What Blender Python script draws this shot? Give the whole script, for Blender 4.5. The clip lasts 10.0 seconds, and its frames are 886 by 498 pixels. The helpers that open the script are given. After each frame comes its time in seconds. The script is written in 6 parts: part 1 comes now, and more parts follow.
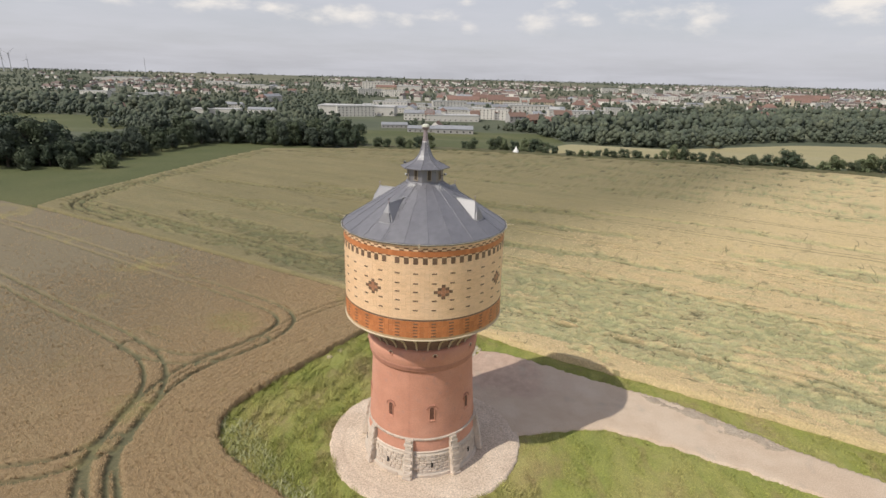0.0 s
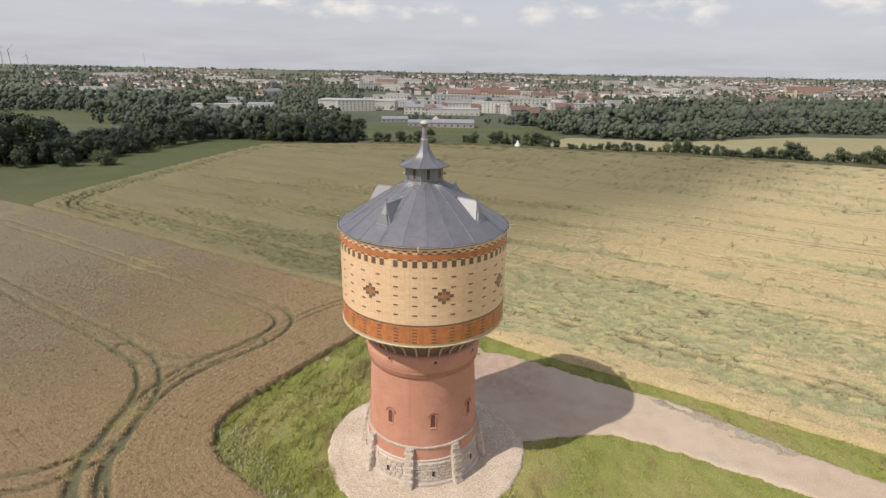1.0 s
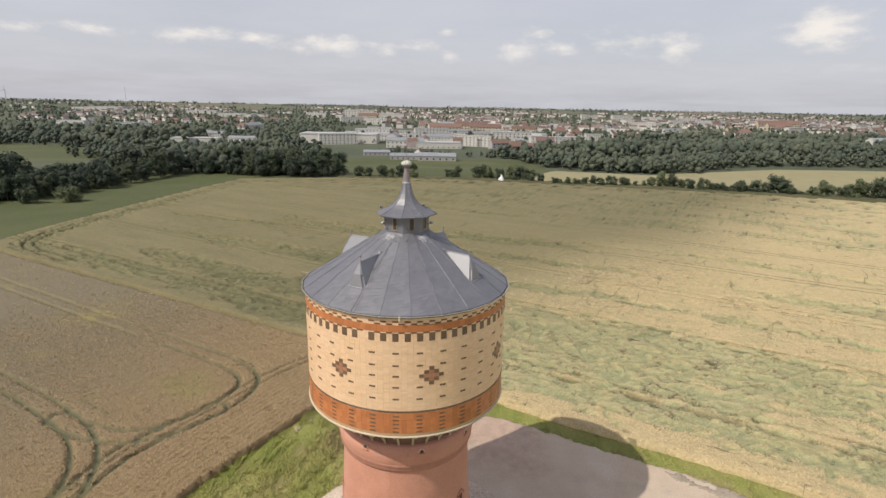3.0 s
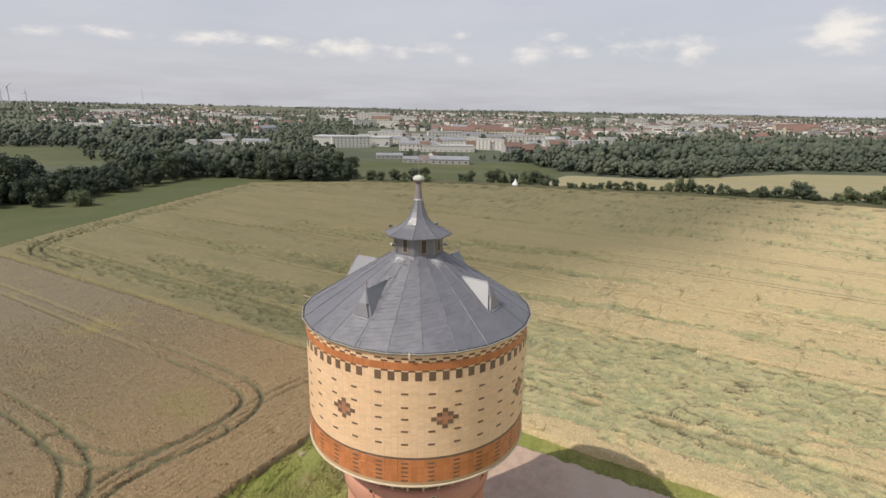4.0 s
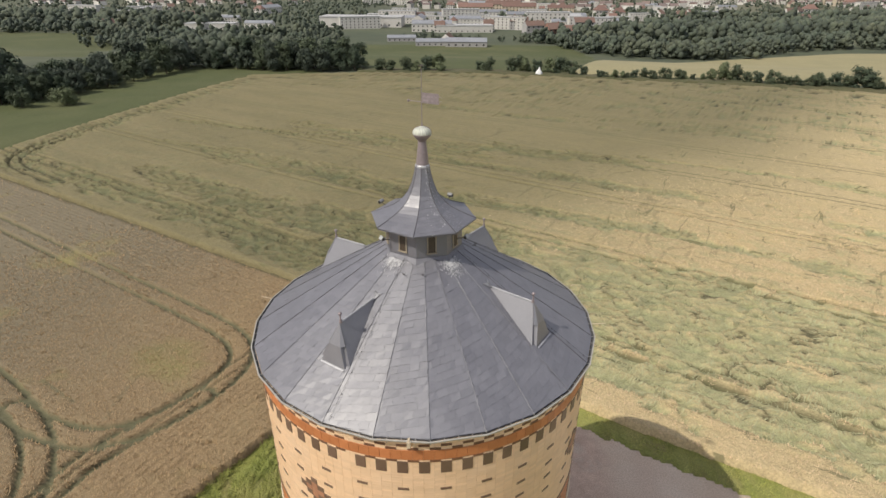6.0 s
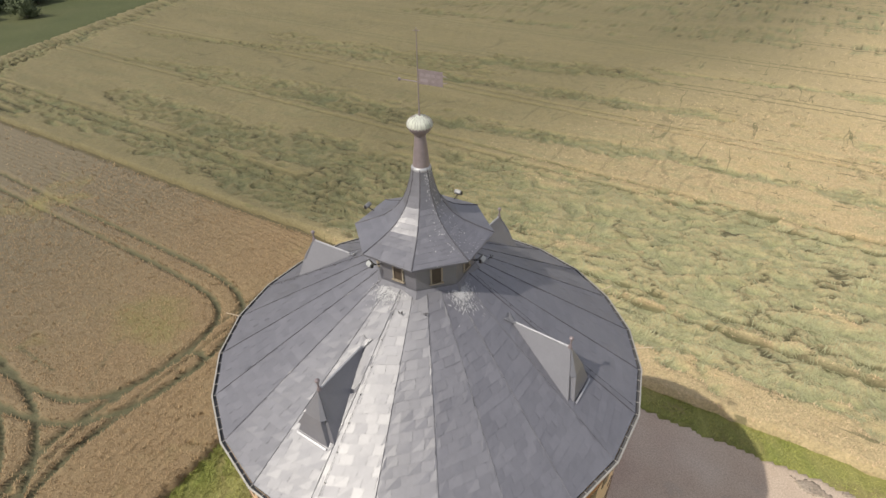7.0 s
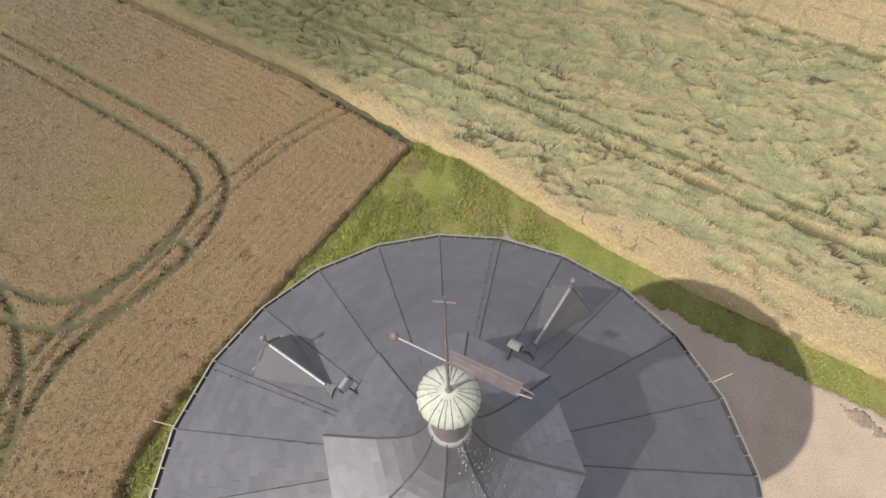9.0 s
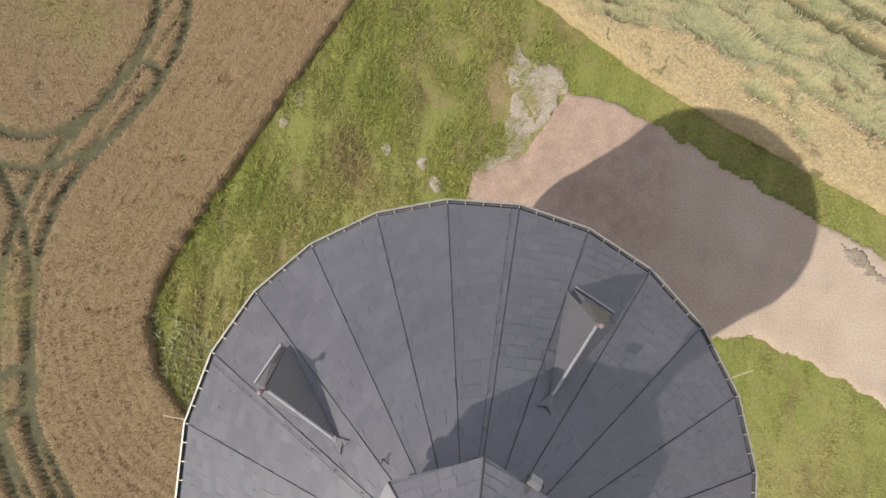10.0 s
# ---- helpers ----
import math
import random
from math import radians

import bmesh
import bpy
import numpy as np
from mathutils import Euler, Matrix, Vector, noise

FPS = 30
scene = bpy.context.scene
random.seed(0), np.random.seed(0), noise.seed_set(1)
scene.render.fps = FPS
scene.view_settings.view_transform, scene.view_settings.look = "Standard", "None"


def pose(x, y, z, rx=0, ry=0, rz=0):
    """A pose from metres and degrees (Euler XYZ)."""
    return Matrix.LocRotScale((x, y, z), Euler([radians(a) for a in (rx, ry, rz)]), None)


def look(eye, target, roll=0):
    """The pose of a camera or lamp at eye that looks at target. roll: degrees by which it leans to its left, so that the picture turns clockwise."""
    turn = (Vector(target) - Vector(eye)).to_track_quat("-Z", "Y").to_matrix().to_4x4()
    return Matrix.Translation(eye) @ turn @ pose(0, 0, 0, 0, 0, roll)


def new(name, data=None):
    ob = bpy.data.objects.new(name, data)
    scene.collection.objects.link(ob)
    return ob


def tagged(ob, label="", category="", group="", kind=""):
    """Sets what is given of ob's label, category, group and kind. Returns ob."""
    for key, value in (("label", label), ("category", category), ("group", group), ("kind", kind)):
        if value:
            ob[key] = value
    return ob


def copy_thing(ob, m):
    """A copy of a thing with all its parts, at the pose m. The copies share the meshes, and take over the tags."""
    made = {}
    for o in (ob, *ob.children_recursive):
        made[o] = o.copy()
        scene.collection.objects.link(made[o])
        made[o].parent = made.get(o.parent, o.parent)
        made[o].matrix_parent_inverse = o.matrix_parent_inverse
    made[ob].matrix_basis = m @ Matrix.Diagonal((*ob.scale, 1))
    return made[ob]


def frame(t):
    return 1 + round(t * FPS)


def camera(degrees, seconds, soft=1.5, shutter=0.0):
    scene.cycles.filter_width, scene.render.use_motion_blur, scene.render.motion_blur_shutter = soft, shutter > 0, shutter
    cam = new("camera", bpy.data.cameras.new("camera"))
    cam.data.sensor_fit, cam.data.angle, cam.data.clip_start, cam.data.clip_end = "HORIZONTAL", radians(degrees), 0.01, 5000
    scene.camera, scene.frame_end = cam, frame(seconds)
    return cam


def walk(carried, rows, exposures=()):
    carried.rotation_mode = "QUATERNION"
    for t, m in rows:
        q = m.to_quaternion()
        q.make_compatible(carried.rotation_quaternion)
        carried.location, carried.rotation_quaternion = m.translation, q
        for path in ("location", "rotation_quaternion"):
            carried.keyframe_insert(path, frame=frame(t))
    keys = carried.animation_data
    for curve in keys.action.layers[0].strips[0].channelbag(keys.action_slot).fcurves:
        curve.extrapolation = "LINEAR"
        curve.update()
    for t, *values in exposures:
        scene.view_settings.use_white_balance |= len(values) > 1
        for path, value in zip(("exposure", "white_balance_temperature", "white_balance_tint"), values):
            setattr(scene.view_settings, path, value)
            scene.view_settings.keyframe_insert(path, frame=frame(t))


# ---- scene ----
cam = camera(78.3, 10.0)

PATH = [
    (0, (4.203, -39.741, 30.503), (4.072, -37.842, 29.891), 1.4),
    (0.5, (4.178, -38.949, 30.569), (4.050, -37.053, 29.944), 1.3),
    (1, (4.165, -38.042, 30.539), (4.029, -36.150, 29.906), 1.0),
    (1.5, (4.090, -37.123, 30.463), (3.947, -35.233, 29.826), 0.9),
    (1.8, (4.045, -36.572, 30.417), (3.898, -34.683, 29.778), 0.8),
    (1.9, (3.930, -35.042, 30.257), (3.863, -33.128, 29.679), 0.9),
    (2, (3.890, -34.751, 30.263), (3.823, -32.836, 29.691), 0.9),
    (2.5, (3.690, -33.298, 30.295), (3.623, -31.374, 29.752), 1.0),
    (4, (3.118, -28.253, 30.631), (2.997, -26.323, 30.119), 1.1),
    (4.5, (3.038, -26.720, 30.866), (2.897, -24.795, 30.343), 1.1),
    (4.6, (3.022, -26.413, 30.913), (2.877, -24.489, 30.388), 1.1),
    (4.7, (2.816, -23.250, 30.926), (2.619, -21.365, 30.282), 0.6),
    (5, (2.689, -21.871, 31.033), (2.495, -20.004, 30.342), 0.5),
    (5.5, (2.478, -19.572, 31.212), (2.288, -17.736, 30.442), 0.4),
    (6, (2.265, -17.119, 31.336), (2.101, -15.338, 30.443), 0.2),
    (6.2, (2.188, -16.148, 31.385), (2.023, -14.393, 30.439), -0.1),
    (7.3, (1.406, -10.250, 31.982), (1.270, -8.674, 30.759), -0.8),
    (7.5, (1.390, -9.468, 31.920), (1.251, -7.903, 30.682), -0.4),
    (8, (0.984, -6.706, 31.883), (0.820, -5.246, 30.527), -1.0),
    (8.5, (0.594, -4.035, 31.863), (0.405, -2.706, 30.381), -1.6),
    (9, (0.199, -1.408, 31.929), (0.059, -0.390, 30.213), -2.5),
    (9.5, (-0.139, 1.290, 31.895), (-0.234, 1.806, 29.965), -5.7),
    (10, (-0.510, 4.075, 31.952), (-0.576, 4.236, 29.959), -16.9),
]
walk(cam, [(t, look(eye, target, roll)) for t, eye, target, roll in PATH])

# ---- light: afternoon sun behind the camera's left shoulder, hazy sky with fair-weather clouds ----
SUN_FROM = Vector((-0.80, -0.60, 1.15)).normalized()
world = bpy.data.worlds.new("sky")
scene.world = world
world.use_nodes = True
wn, wl = world.node_tree.nodes, world.node_tree.links
wn.clear()


def wnode(kind, **values):
    n = wn.new(kind)
    for key, value in values.items():
        n.inputs[key].default_value = value
    return n


sky = wn.new("ShaderNodeTexSky")
sky.sky_type, sky.sun_disc = "NISHITA", False
sky.sun_elevation = math.asin(SUN_FROM.z)
sky.sun_rotation = math.atan2(SUN_FROM.x, SUN_FROM.y)
sky.altitude, sky.air_density, sky.dust_density, sky.ozone_density = 300, 1.0, 3.0, 1.0
coord = wn.new("ShaderNodeTexCoord")
split = wn.new("ShaderNodeSeparateXYZ")
wl.new(coord.outputs["Generated"], split.inputs[0])
# project the sky direction onto a cloud layer
zmax = wn.new("ShaderNodeMath")
zmax.operation = "MAXIMUM"
zmax.inputs[1].default_value = 0.0
zadd = wn.new("ShaderNodeMath")
zadd.operation = "ADD"
zadd.inputs[1].default_value = 0.10
wl.new(split.outputs["Z"], zmax.inputs[0])
wl.new(zmax.outputs[0], zadd.inputs[0])
div = wn.new("ShaderNodeVectorMath")
div.operation = "DIVIDE"
comb = wn.new("ShaderNodeCombineXYZ")
for k in range(3):
    wl.new(zadd.outputs[0], comb.inputs[k])
wl.new(coord.outputs["Generated"], div.inputs[0])
wl.new(comb.outputs[0], div.inputs[1])


def cloud_layer(scale, low, high, detail=7.0, shift=(0, 0, 0), stretch=(1, 1, 0)):
    m = wn.new("ShaderNodeMapping")
    m.inputs["Scale"].default_value = stretch
    m.inputs["Location"].default_value = shift
    n = wnode("ShaderNodeTexNoise", Scale=scale, Detail=detail, Roughness=0.62)
    r = wn.new("ShaderNodeMapRange")
    r.interpolation_type = "SMOOTHSTEP"
    r.inputs["From Min"].default_value, r.inputs["From Max"].default_value = low, high
    wl.new(div.outputs[0], m.inputs["Vector"])
    wl.new(m.outputs[0], n.inputs["Vector"])
    wl.new(n.outputs["Fac"], r.inputs["Value"])
    return r


veil = cloud_layer(0.55, 0.25, 0.75, 5.0, (3.1, 1.7, 0))
# fair-weather clouds low over the horizon: azimuth, height, half width, half height, density
CLOUDS = ((-0.228, 0.0897, 0.095, 0.018, 1.0), (-0.293, 0.0838, 0.047, 0.012, 0.8), (-0.439, 0.0971, 0.061, 0.013, 0.8), (-0.354, 0.0967, 0.046, 0.0115, 0.8), (-0.483, 0.0928, 0.044, 0.011, 0.8),
          (-0.576, 0.0958, 0.057, 0.010, 0.7), (-0.676, 0.0892, 0.041, 0.0106, 0.8), (0.081, 0.0832, 0.041, 0.022, 0.9), (0.340, 0.0872, 0.047, 0.032, 0.8), (0.534, 0.1094, 0.063, 0.036, 1.3),
          (0.157, 0.0924, 0.036, 0.0155, 0.7), (0.118, 0.1170, 0.028, 0.011, 0.7), (-0.035, 0.0764, 0.018, 0.012, 0.8), (-0.041, 0.1176, 0.016, 0.010, 0.7), (-0.142, 0.0851, 0.027, 0.0145, 0.8),
          (0.265, 0.1002, 0.058, 0.021, 0.6), (0.574, 0.0540, 0.080, 0.012, 0.5), (-0.089, 0.0917, 0.036, 0.011, 0.6))


def wmath(op, a, b=0.0):
    n = wn.new("ShaderNodeMath")
    n.operation = op
    for k, v in enumerate((a, b)):
        if isinstance(v, (int, float)):
            n.inputs[k].default_value = v
        else:
            wl.new(v, n.inputs[k])
    return n.outputs[0]


azimuth = wmath("ARCTAN2", split.outputs["X"], split.outputs["Y"])
mass = -0.7
for az, el, wide, tall, dense in CLOUDS:
    du, dv = wmath("DIVIDE", wmath("SUBTRACT", azimuth, az), wide), wmath("DIVIDE", wmath("SUBTRACT", split.outputs["Z"], el), tall)
    far = wmath("SQRT", wmath("ADD", wmath("MULTIPLY", du, du), wmath("MULTIPLY", dv, dv)))
    mass = wmath("MAXIMUM", mass, wmath("MULTIPLY", wmath("SUBTRACT", 1.0, far), dense))
pm = wn.new("ShaderNodeMapping")
pm.inputs["Scale"].default_value, pm.inputs["Location"].default_value = (26, 26, 60), (1.3, 0.4, 2.2)
wl.new(coord.outputs["Generated"], pm.inputs["Vector"])
pn = wnode("ShaderNodeTexNoise", Scale=1.0, Detail=7.0, Roughness=0.60)
wl.new(pm.outputs[0], pn.inputs["Vector"])
puffs = wn.new("ShaderNodeMapRange")
puffs.interpolation_type = "SMOOTHSTEP"
puffs.inputs["From Min"].default_value, puffs.inputs["From Max"].default_value = -0.05, 1.2
wl.new(wmath("ADD", mass, wmath("MULTIPLY", wmath("SUBTRACT", pn.outputs["Fac"], 0.5), 2.0)), puffs.inputs["Value"])
lift = wn.new("ShaderNodeMapRange")
lift.interpolation_type = "SMOOTHSTEP"
lift.inputs["From Min"].default_value, lift.inputs["From Max"].default_value = 0.035, 0.10
wl.new(split.outputs["Z"], lift.inputs["Value"])
haze = wn.new("ShaderNodeMixRGB")
haze.inputs["Color2"].default_value = (6.5, 6.5, 7.05, 1)
vfac = wn.new("ShaderNodeMapRange")
vfac.inputs["To Min"].default_value, vfac.inputs["To Max"].default_value = 0.70, 0.88
wl.new(veil.outputs[0], vfac.inputs["Value"])
clear = wn.new("ShaderNodeMapRange")
clear.inputs["From Min"].default_value, clear.inputs["From Max"].default_value = 0.35, 0.75
clear.inputs["To Min"].default_value, clear.inputs["To Max"].default_value = 1.0, 0.5
wl.new(split.outputs["Z"], clear.inputs["Value"])
vz = wn.new("ShaderNodeMath")
vz.operation = "MULTIPLY"
wl.new(vfac.outputs[0], vz.inputs[0])
wl.new(clear.outputs[0], vz.inputs[1])
wl.new(vz.outputs[0], haze.inputs["Fac"])
wl.new(sky.outputs[0], haze.inputs["Color1"])
cloud = wn.new("ShaderNodeMixRGB")
cloud.inputs["Color2"].default_value = (9.0, 8.5, 8.0, 1)
pf = wn.new("ShaderNodeMath")
pf.operation = "MULTIPLY"
wl.new(lift.outputs[0], pf.inputs[1])
wl.new(puffs.outputs[0], pf.inputs[0])
wl.new(pf.outputs[0], cloud.inputs["Fac"])
wl.new(haze.outputs[0], cloud.inputs["Color1"])
bg = wnode("ShaderNodeBackground", Strength=0.10)
wl.new(cloud.outputs[0], bg.inputs["Color"])
wout = wn.new("ShaderNodeOutputWorld")
wl.new(bg.outputs[0], wout.inputs["Surface"])

sun = new("sun", bpy.data.lights.new("sun", "SUN"))
sun.data.energy, sun.data.angle, sun.data.color = 3.4, radians(0.6), (1.0, 0.93, 0.82)
sun.matrix_world = look(SUN_FROM * 100, (0, 0, 0))
scene.view_settings.exposure = 0.0


# ---- materials ----
def material(name, colours, scale=4.0, rough=0.8, bump=0.0, bump_scale=40.0, metal=0.0, spots=None, fine=0.0, spread=(0.3, 0.7),
             object_random=0.0, island_random=0.0, press=None, tone=None, dull=None, detail=6.0, bump_dist=0.02, spec=0.5, ior=1.5, stretch=None, turn=0.0):
    """Two-scale colour variation between colours, with relief. spots: (colour, scale, low, high); press, tone: colours
    where the mesh's values of that name are 1; dull: a tint likewise, for painted cloud shade.
    """
    mat = bpy.data.materials.new(name)
    mat.use_nodes = True
    nodes, links = mat.node_tree.nodes, mat.node_tree.links
    shader = nodes["Principled BSDF"]
    shader.inputs["Roughness"].default_value = rough
    shader.inputs["Metallic"].default_value = metal
    shader.inputs["Specular IOR Level"].default_value = spec
    shader.inputs["IOR"].default_value = ior
    geo = nodes.new("ShaderNodeNewGeometry")
    where = geo.outputs["Position"]
    if stretch:
        mp = nodes.new("ShaderNodeMapping")
        mp.inputs["Rotation"].default_value = (0, 0, turn)
        links.new(where, mp.inputs["Vector"])
        mp2 = nodes.new("ShaderNodeMapping")
        mp2.inputs["Scale"].default_value = stretch
        links.new(mp.outputs[0], mp2.inputs["Vector"])
        where = mp2.outputs[0]

    def tex(sc, det=detail, ro=0.6):
        n = nodes.new("ShaderNodeTexNoise")
        n.inputs["Scale"].default_value, n.inputs["Detail"].default_value, n.inputs["Roughness"].default_value = sc, det, ro
        links.new(where, n.inputs["Vector"])
        return n.outputs["Fac"]

    def ramp(fac, lo, hi):
        r = nodes.new("ShaderNodeMapRange")
        r.inputs["From Min"].default_value, r.inputs["From Max"].default_value = lo, hi
        links.new(fac, r.inputs["Value"])
        return r.outputs[0]

    def mix(fac, a, b, mode="MIX"):
        m = nodes.new("ShaderNodeMixRGB")
        m.blend_type = mode
        for socket, v in ((m.inputs["Fac"], fac), (m.inputs["Color1"], a), (m.inputs["Color2"], b)):
            if isinstance(v, (int, float)):
                socket.default_value = v
            elif isinstance(v, tuple):
                socket.default_value = (*v, 1)
            else:
                links.new(v, socket)
        return m.outputs[0]

    colour = mix(ramp(tex(scale), *spread), colours[0], colours[1])
    if len(colours) > 2:
        colour = mix(ramp(tex(scale * 0.21, 3.0), 0.45, 0.7), colour, colours[2])
    if press:
        at = nodes.new("ShaderNodeAttribute")
        at.attribute_name = "press"
        colour = mix(at.outputs["Fac"], colour, mix(ramp(tex(scale * 1.7), 0.3, 0.7), press, tuple(c * 0.72 for c in press)))
    if tone:
        at = nodes.new("ShaderNodeAttribute")
        at.attribute_name = "tone"
        colour = mix(at.outputs["Fac"], colour, tone)
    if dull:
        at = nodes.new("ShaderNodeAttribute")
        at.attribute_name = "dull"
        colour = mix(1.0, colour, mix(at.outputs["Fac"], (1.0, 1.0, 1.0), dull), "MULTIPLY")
    if spots:
        colour = mix(ramp(tex(spots[1], 4.0), spots[2], spots[3]), colour, spots[0])
    if fine:
        grain = nodes.new("ShaderNodeMapRange")
        grain.inputs["From Min"].default_value, grain.inputs["From Max"].default_value = 0.3, 0.7
        grain.inputs["To Min"].default_value, grain.inputs["To Max"].default_value = 1 - fine, 1 + fine
        links.new(tex(bump_scale, 3.0, 0.7), grain.inputs["Value"])
        colour = mix(1.0, colour, grain.outputs[0], "MULTIPLY")
    for amount, source in ((object_random, "object"), (island_random, "island")):
        if amount:
            out = nodes.new("ShaderNodeObjectInfo").outputs["Random"] if source == "object" else geo.outputs["Random Per Island"]
            g = nodes.new("ShaderNodeMapRange")
            g.inputs["To Min"].default_value, g.inputs["To Max"].default_value = 1 - amount, 1 + amount
            links.new(out, g.inputs["Value"])
            colour = mix(1.0, colour, g.outputs[0], "MULTIPLY")
            rr = nodes.new("ShaderNodeMapRange")
            rr.inputs["To Min"].default_value, rr.inputs["To Max"].default_value = max(rough - amount * 0.35, 0.05), min(rough + amount * 0.35, 1)
            links.new(out, rr.inputs["Value"])
            links.new(rr.outputs[0], shader.inputs["Roughness"])
    links.new(colour, shader.inputs["Base Color"])
    if bump:
        b = nodes.new("ShaderNodeBump")
        b.inputs["Strength"].default_value, b.inputs["Distance"].default_value = bump, bump_dist
        links.new(tex(bump_scale, 5.0, 0.65), b.inputs["Height"])
        links.new(b.outputs[0], shader.inputs["Normal"])
    return mat


M_CREAM = material("cream_glazed_tile", ((0.83, 0.585, 0.365), (0.77, 0.53, 0.32), (0.82, 0.59, 0.385)), 2.2, 0.42, 0.15, 30, island_random=0.06, bump_dist=0.004)
M_CREAM_JOINT = material("tile_joint", ((0.62, 0.44, 0.26), (0.55, 0.39, 0.23)), 6, 0.9)
M_ORANGE = material("orange_tile", ((0.56, 0.22, 0.085), (0.48, 0.175, 0.065)), 3, 0.42, 0.1, 30, object_random=0.12, bump_dist=0.004)
M_DARK = material("dark_brown_tile", ((0.155, 0.098, 0.066), (0.185, 0.118, 0.078)), 5, 0.4, 0.1, 30, object_random=0.18, bump_dist=0.004)
M_SALMON = material("salmon_tile", ((0.43, 0.215, 0.125), (0.37, 0.18, 0.10)), 3, 0.42, 0.1, 30, object_random=0.12, bump_dist=0.004)
M_BROWN = material("brown_tile", ((0.20, 0.10, 0.055), (0.16, 0.075, 0.04)), 5, 0.42, object_random=0.15)
M_LIP = material("pale_sandstone_moulding", ((0.62, 0.52, 0.37), (0.52, 0.42, 0.29)), 4, 0.75, 0.2, 30)
M_BRICK = material("red_brick", ((0.60, 0.295, 0.205), (0.53, 0.25, 0.17), (0.62, 0.325, 0.235)), 0.9, 0.85, 0.6, 14, fine=0.13, spots=((0.50, 0.26, 0.195), 2.2, 0.56, 0.70))
# brick reveal with the recess's shade put into its brown
M_REVEAL = material("shaded_brick_reveal", ((0.17, 0.075, 0.05), (0.12, 0.055, 0.038)), 6, 0.7)
M_BRICK_DARK = material("dark_brick_moulding", ((0.49, 0.235, 0.165), (0.40, 0.19, 0.135)), 3, 0.85, 0.4, 14)
M_CORBEL = material("dark_corbel_brick", ((0.25, 0.155, 0.115), (0.18, 0.11, 0.085)), 3, 0.85, 0.5, 14)
# roof slate made paler for the dormers: sun sheen put into the colour
M_DORMER = material("slate_with_sun_sheen", ((0.188, 0.186, 0.204), (0.158, 0.156, 0.172)), 1.5, 0.45, 0.3, 14, island_random=0.06, fine=0.05, bump_dist=0.006, spec=1.0, ior=1.75)
M_STONE = material("porphyry_rubble_stone", ((0.58, 0.49, 0.41), (0.50, 0.42, 0.35), (0.62, 0.53, 0.45)), 3, 0.9, 0.5, 18, object_random=0.12, bump_dist=0.03)
M_MORTAR = material("lime_mortar", ((0.55, 0.475, 0.40), (0.48, 0.415, 0.35)), 5, 0.95, 0.3, 30)
M_SLATE = material("slate", ((0.138, 0.137, 0.157), (0.114, 0.113, 0.131), (0.156, 0.155, 0.174)), 1.2, 0.49, 0.3, 9, island_random=0.09, fine=0.05, bump_dist=0.006, spec=1.0, ior=1.66)
M_SLATE_PIECE = material("slate_piece", ((0.138, 0.137, 0.157), (0.114, 0.113, 0.131), (0.156, 0.155, 0.174)), 1.2, 0.49, 0.3, 9, object_random=0.09, fine=0.05, bump_dist=0.006, spec=1.0, ior=1.66)
M_DARK_HIP = material("dark_hip_slate", ((0.085, 0.083, 0.092), (0.105, 0.102, 0.112)), 3, 0.6)
M_SCUFF_GLINT = material("white_scuffs_and_glints", ((0.52, 0.52, 0.52), (0.42, 0.42, 0.43)), 9, 0.7)
M_DULL = material("dull_lead", ((0.20, 0.20, 0.22), (0.16, 0.16, 0.18)), 7, 0.6, 0.4, 25, metal=0.2)
M_LEAD = material("weathered_lead", ((0.48, 0.48, 0.49), (0.38, 0.38, 0.40)), 7, 0.42, 0.4, 25, metal=0.25, bump_dist=0.01)
M_ZINC = material("zinc_gutter", ((0.55, 0.52, 0.46), (0.42, 0.40, 0.355)), 6, 0.5, 0.2, 20, metal=0.5)
M_GUTTER = material("dark_gutter_trough", ((0.10, 0.098, 0.10), (0.15, 0.145, 0.14)), 5, 0.6, 0.2, 20, metal=0.2)
M_IRON = material("dark_iron", ((0.05, 0.048, 0.05), (0.075, 0.07, 0.07)), 8, 0.5, metal=0.6)
M_VERDIGRIS = material("verdigris_copper", ((0.60, 0.63, 0.54), (0.68, 0.70, 0.61), (0.50, 0.53, 0.43)), 14, 0.8, 0.3, 40, spots=((0.36, 0.34, 0.26), 30, 0.55, 0.75), metal=0.1, stretch=(1, 1, 0.25))
M_COPPER = material("brown_copper", ((0.30, 0.255, 0.26), (0.23, 0.19, 0.195)), 6, 0.45, metal=0.2)
M_WORN = material("worn_copper", ((0.34, 0.295, 0.30), (0.28, 0.24, 0.245)), 6, 0.5, metal=0.15)
M_WOODFRAME = material("ochre_window_frame", ((0.36, 0.31, 0.235), (0.29, 0.25, 0.19)), 10, 0.6)
M_DIM_INTERIOR = material("dim_window_interior", ((0.085, 0.062, 0.042), (0.06, 0.045, 0.032)), 9, 0.5)
M_LOUVRE = material("dark_louvre_boards", ((0.215, 0.205, 0.19), (0.17, 0.163, 0.15)), 9, 0.7, object_random=0.15)
M_LAMP = material("floodlight_housing", ((0.26, 0.26, 0.26), (0.18, 0.18, 0.18)), 10, 0.4, metal=0.2)
M_LAMPGLASS = material("floodlight_glass", ((0.45, 0.46, 0.45), (0.40, 0.41, 0.40)), 10, 0.12)
M_GLASS = material("dark_window_glass", ((0.02, 0.022, 0.025), (0.03, 0.03, 0.033)), 5, 0.08)
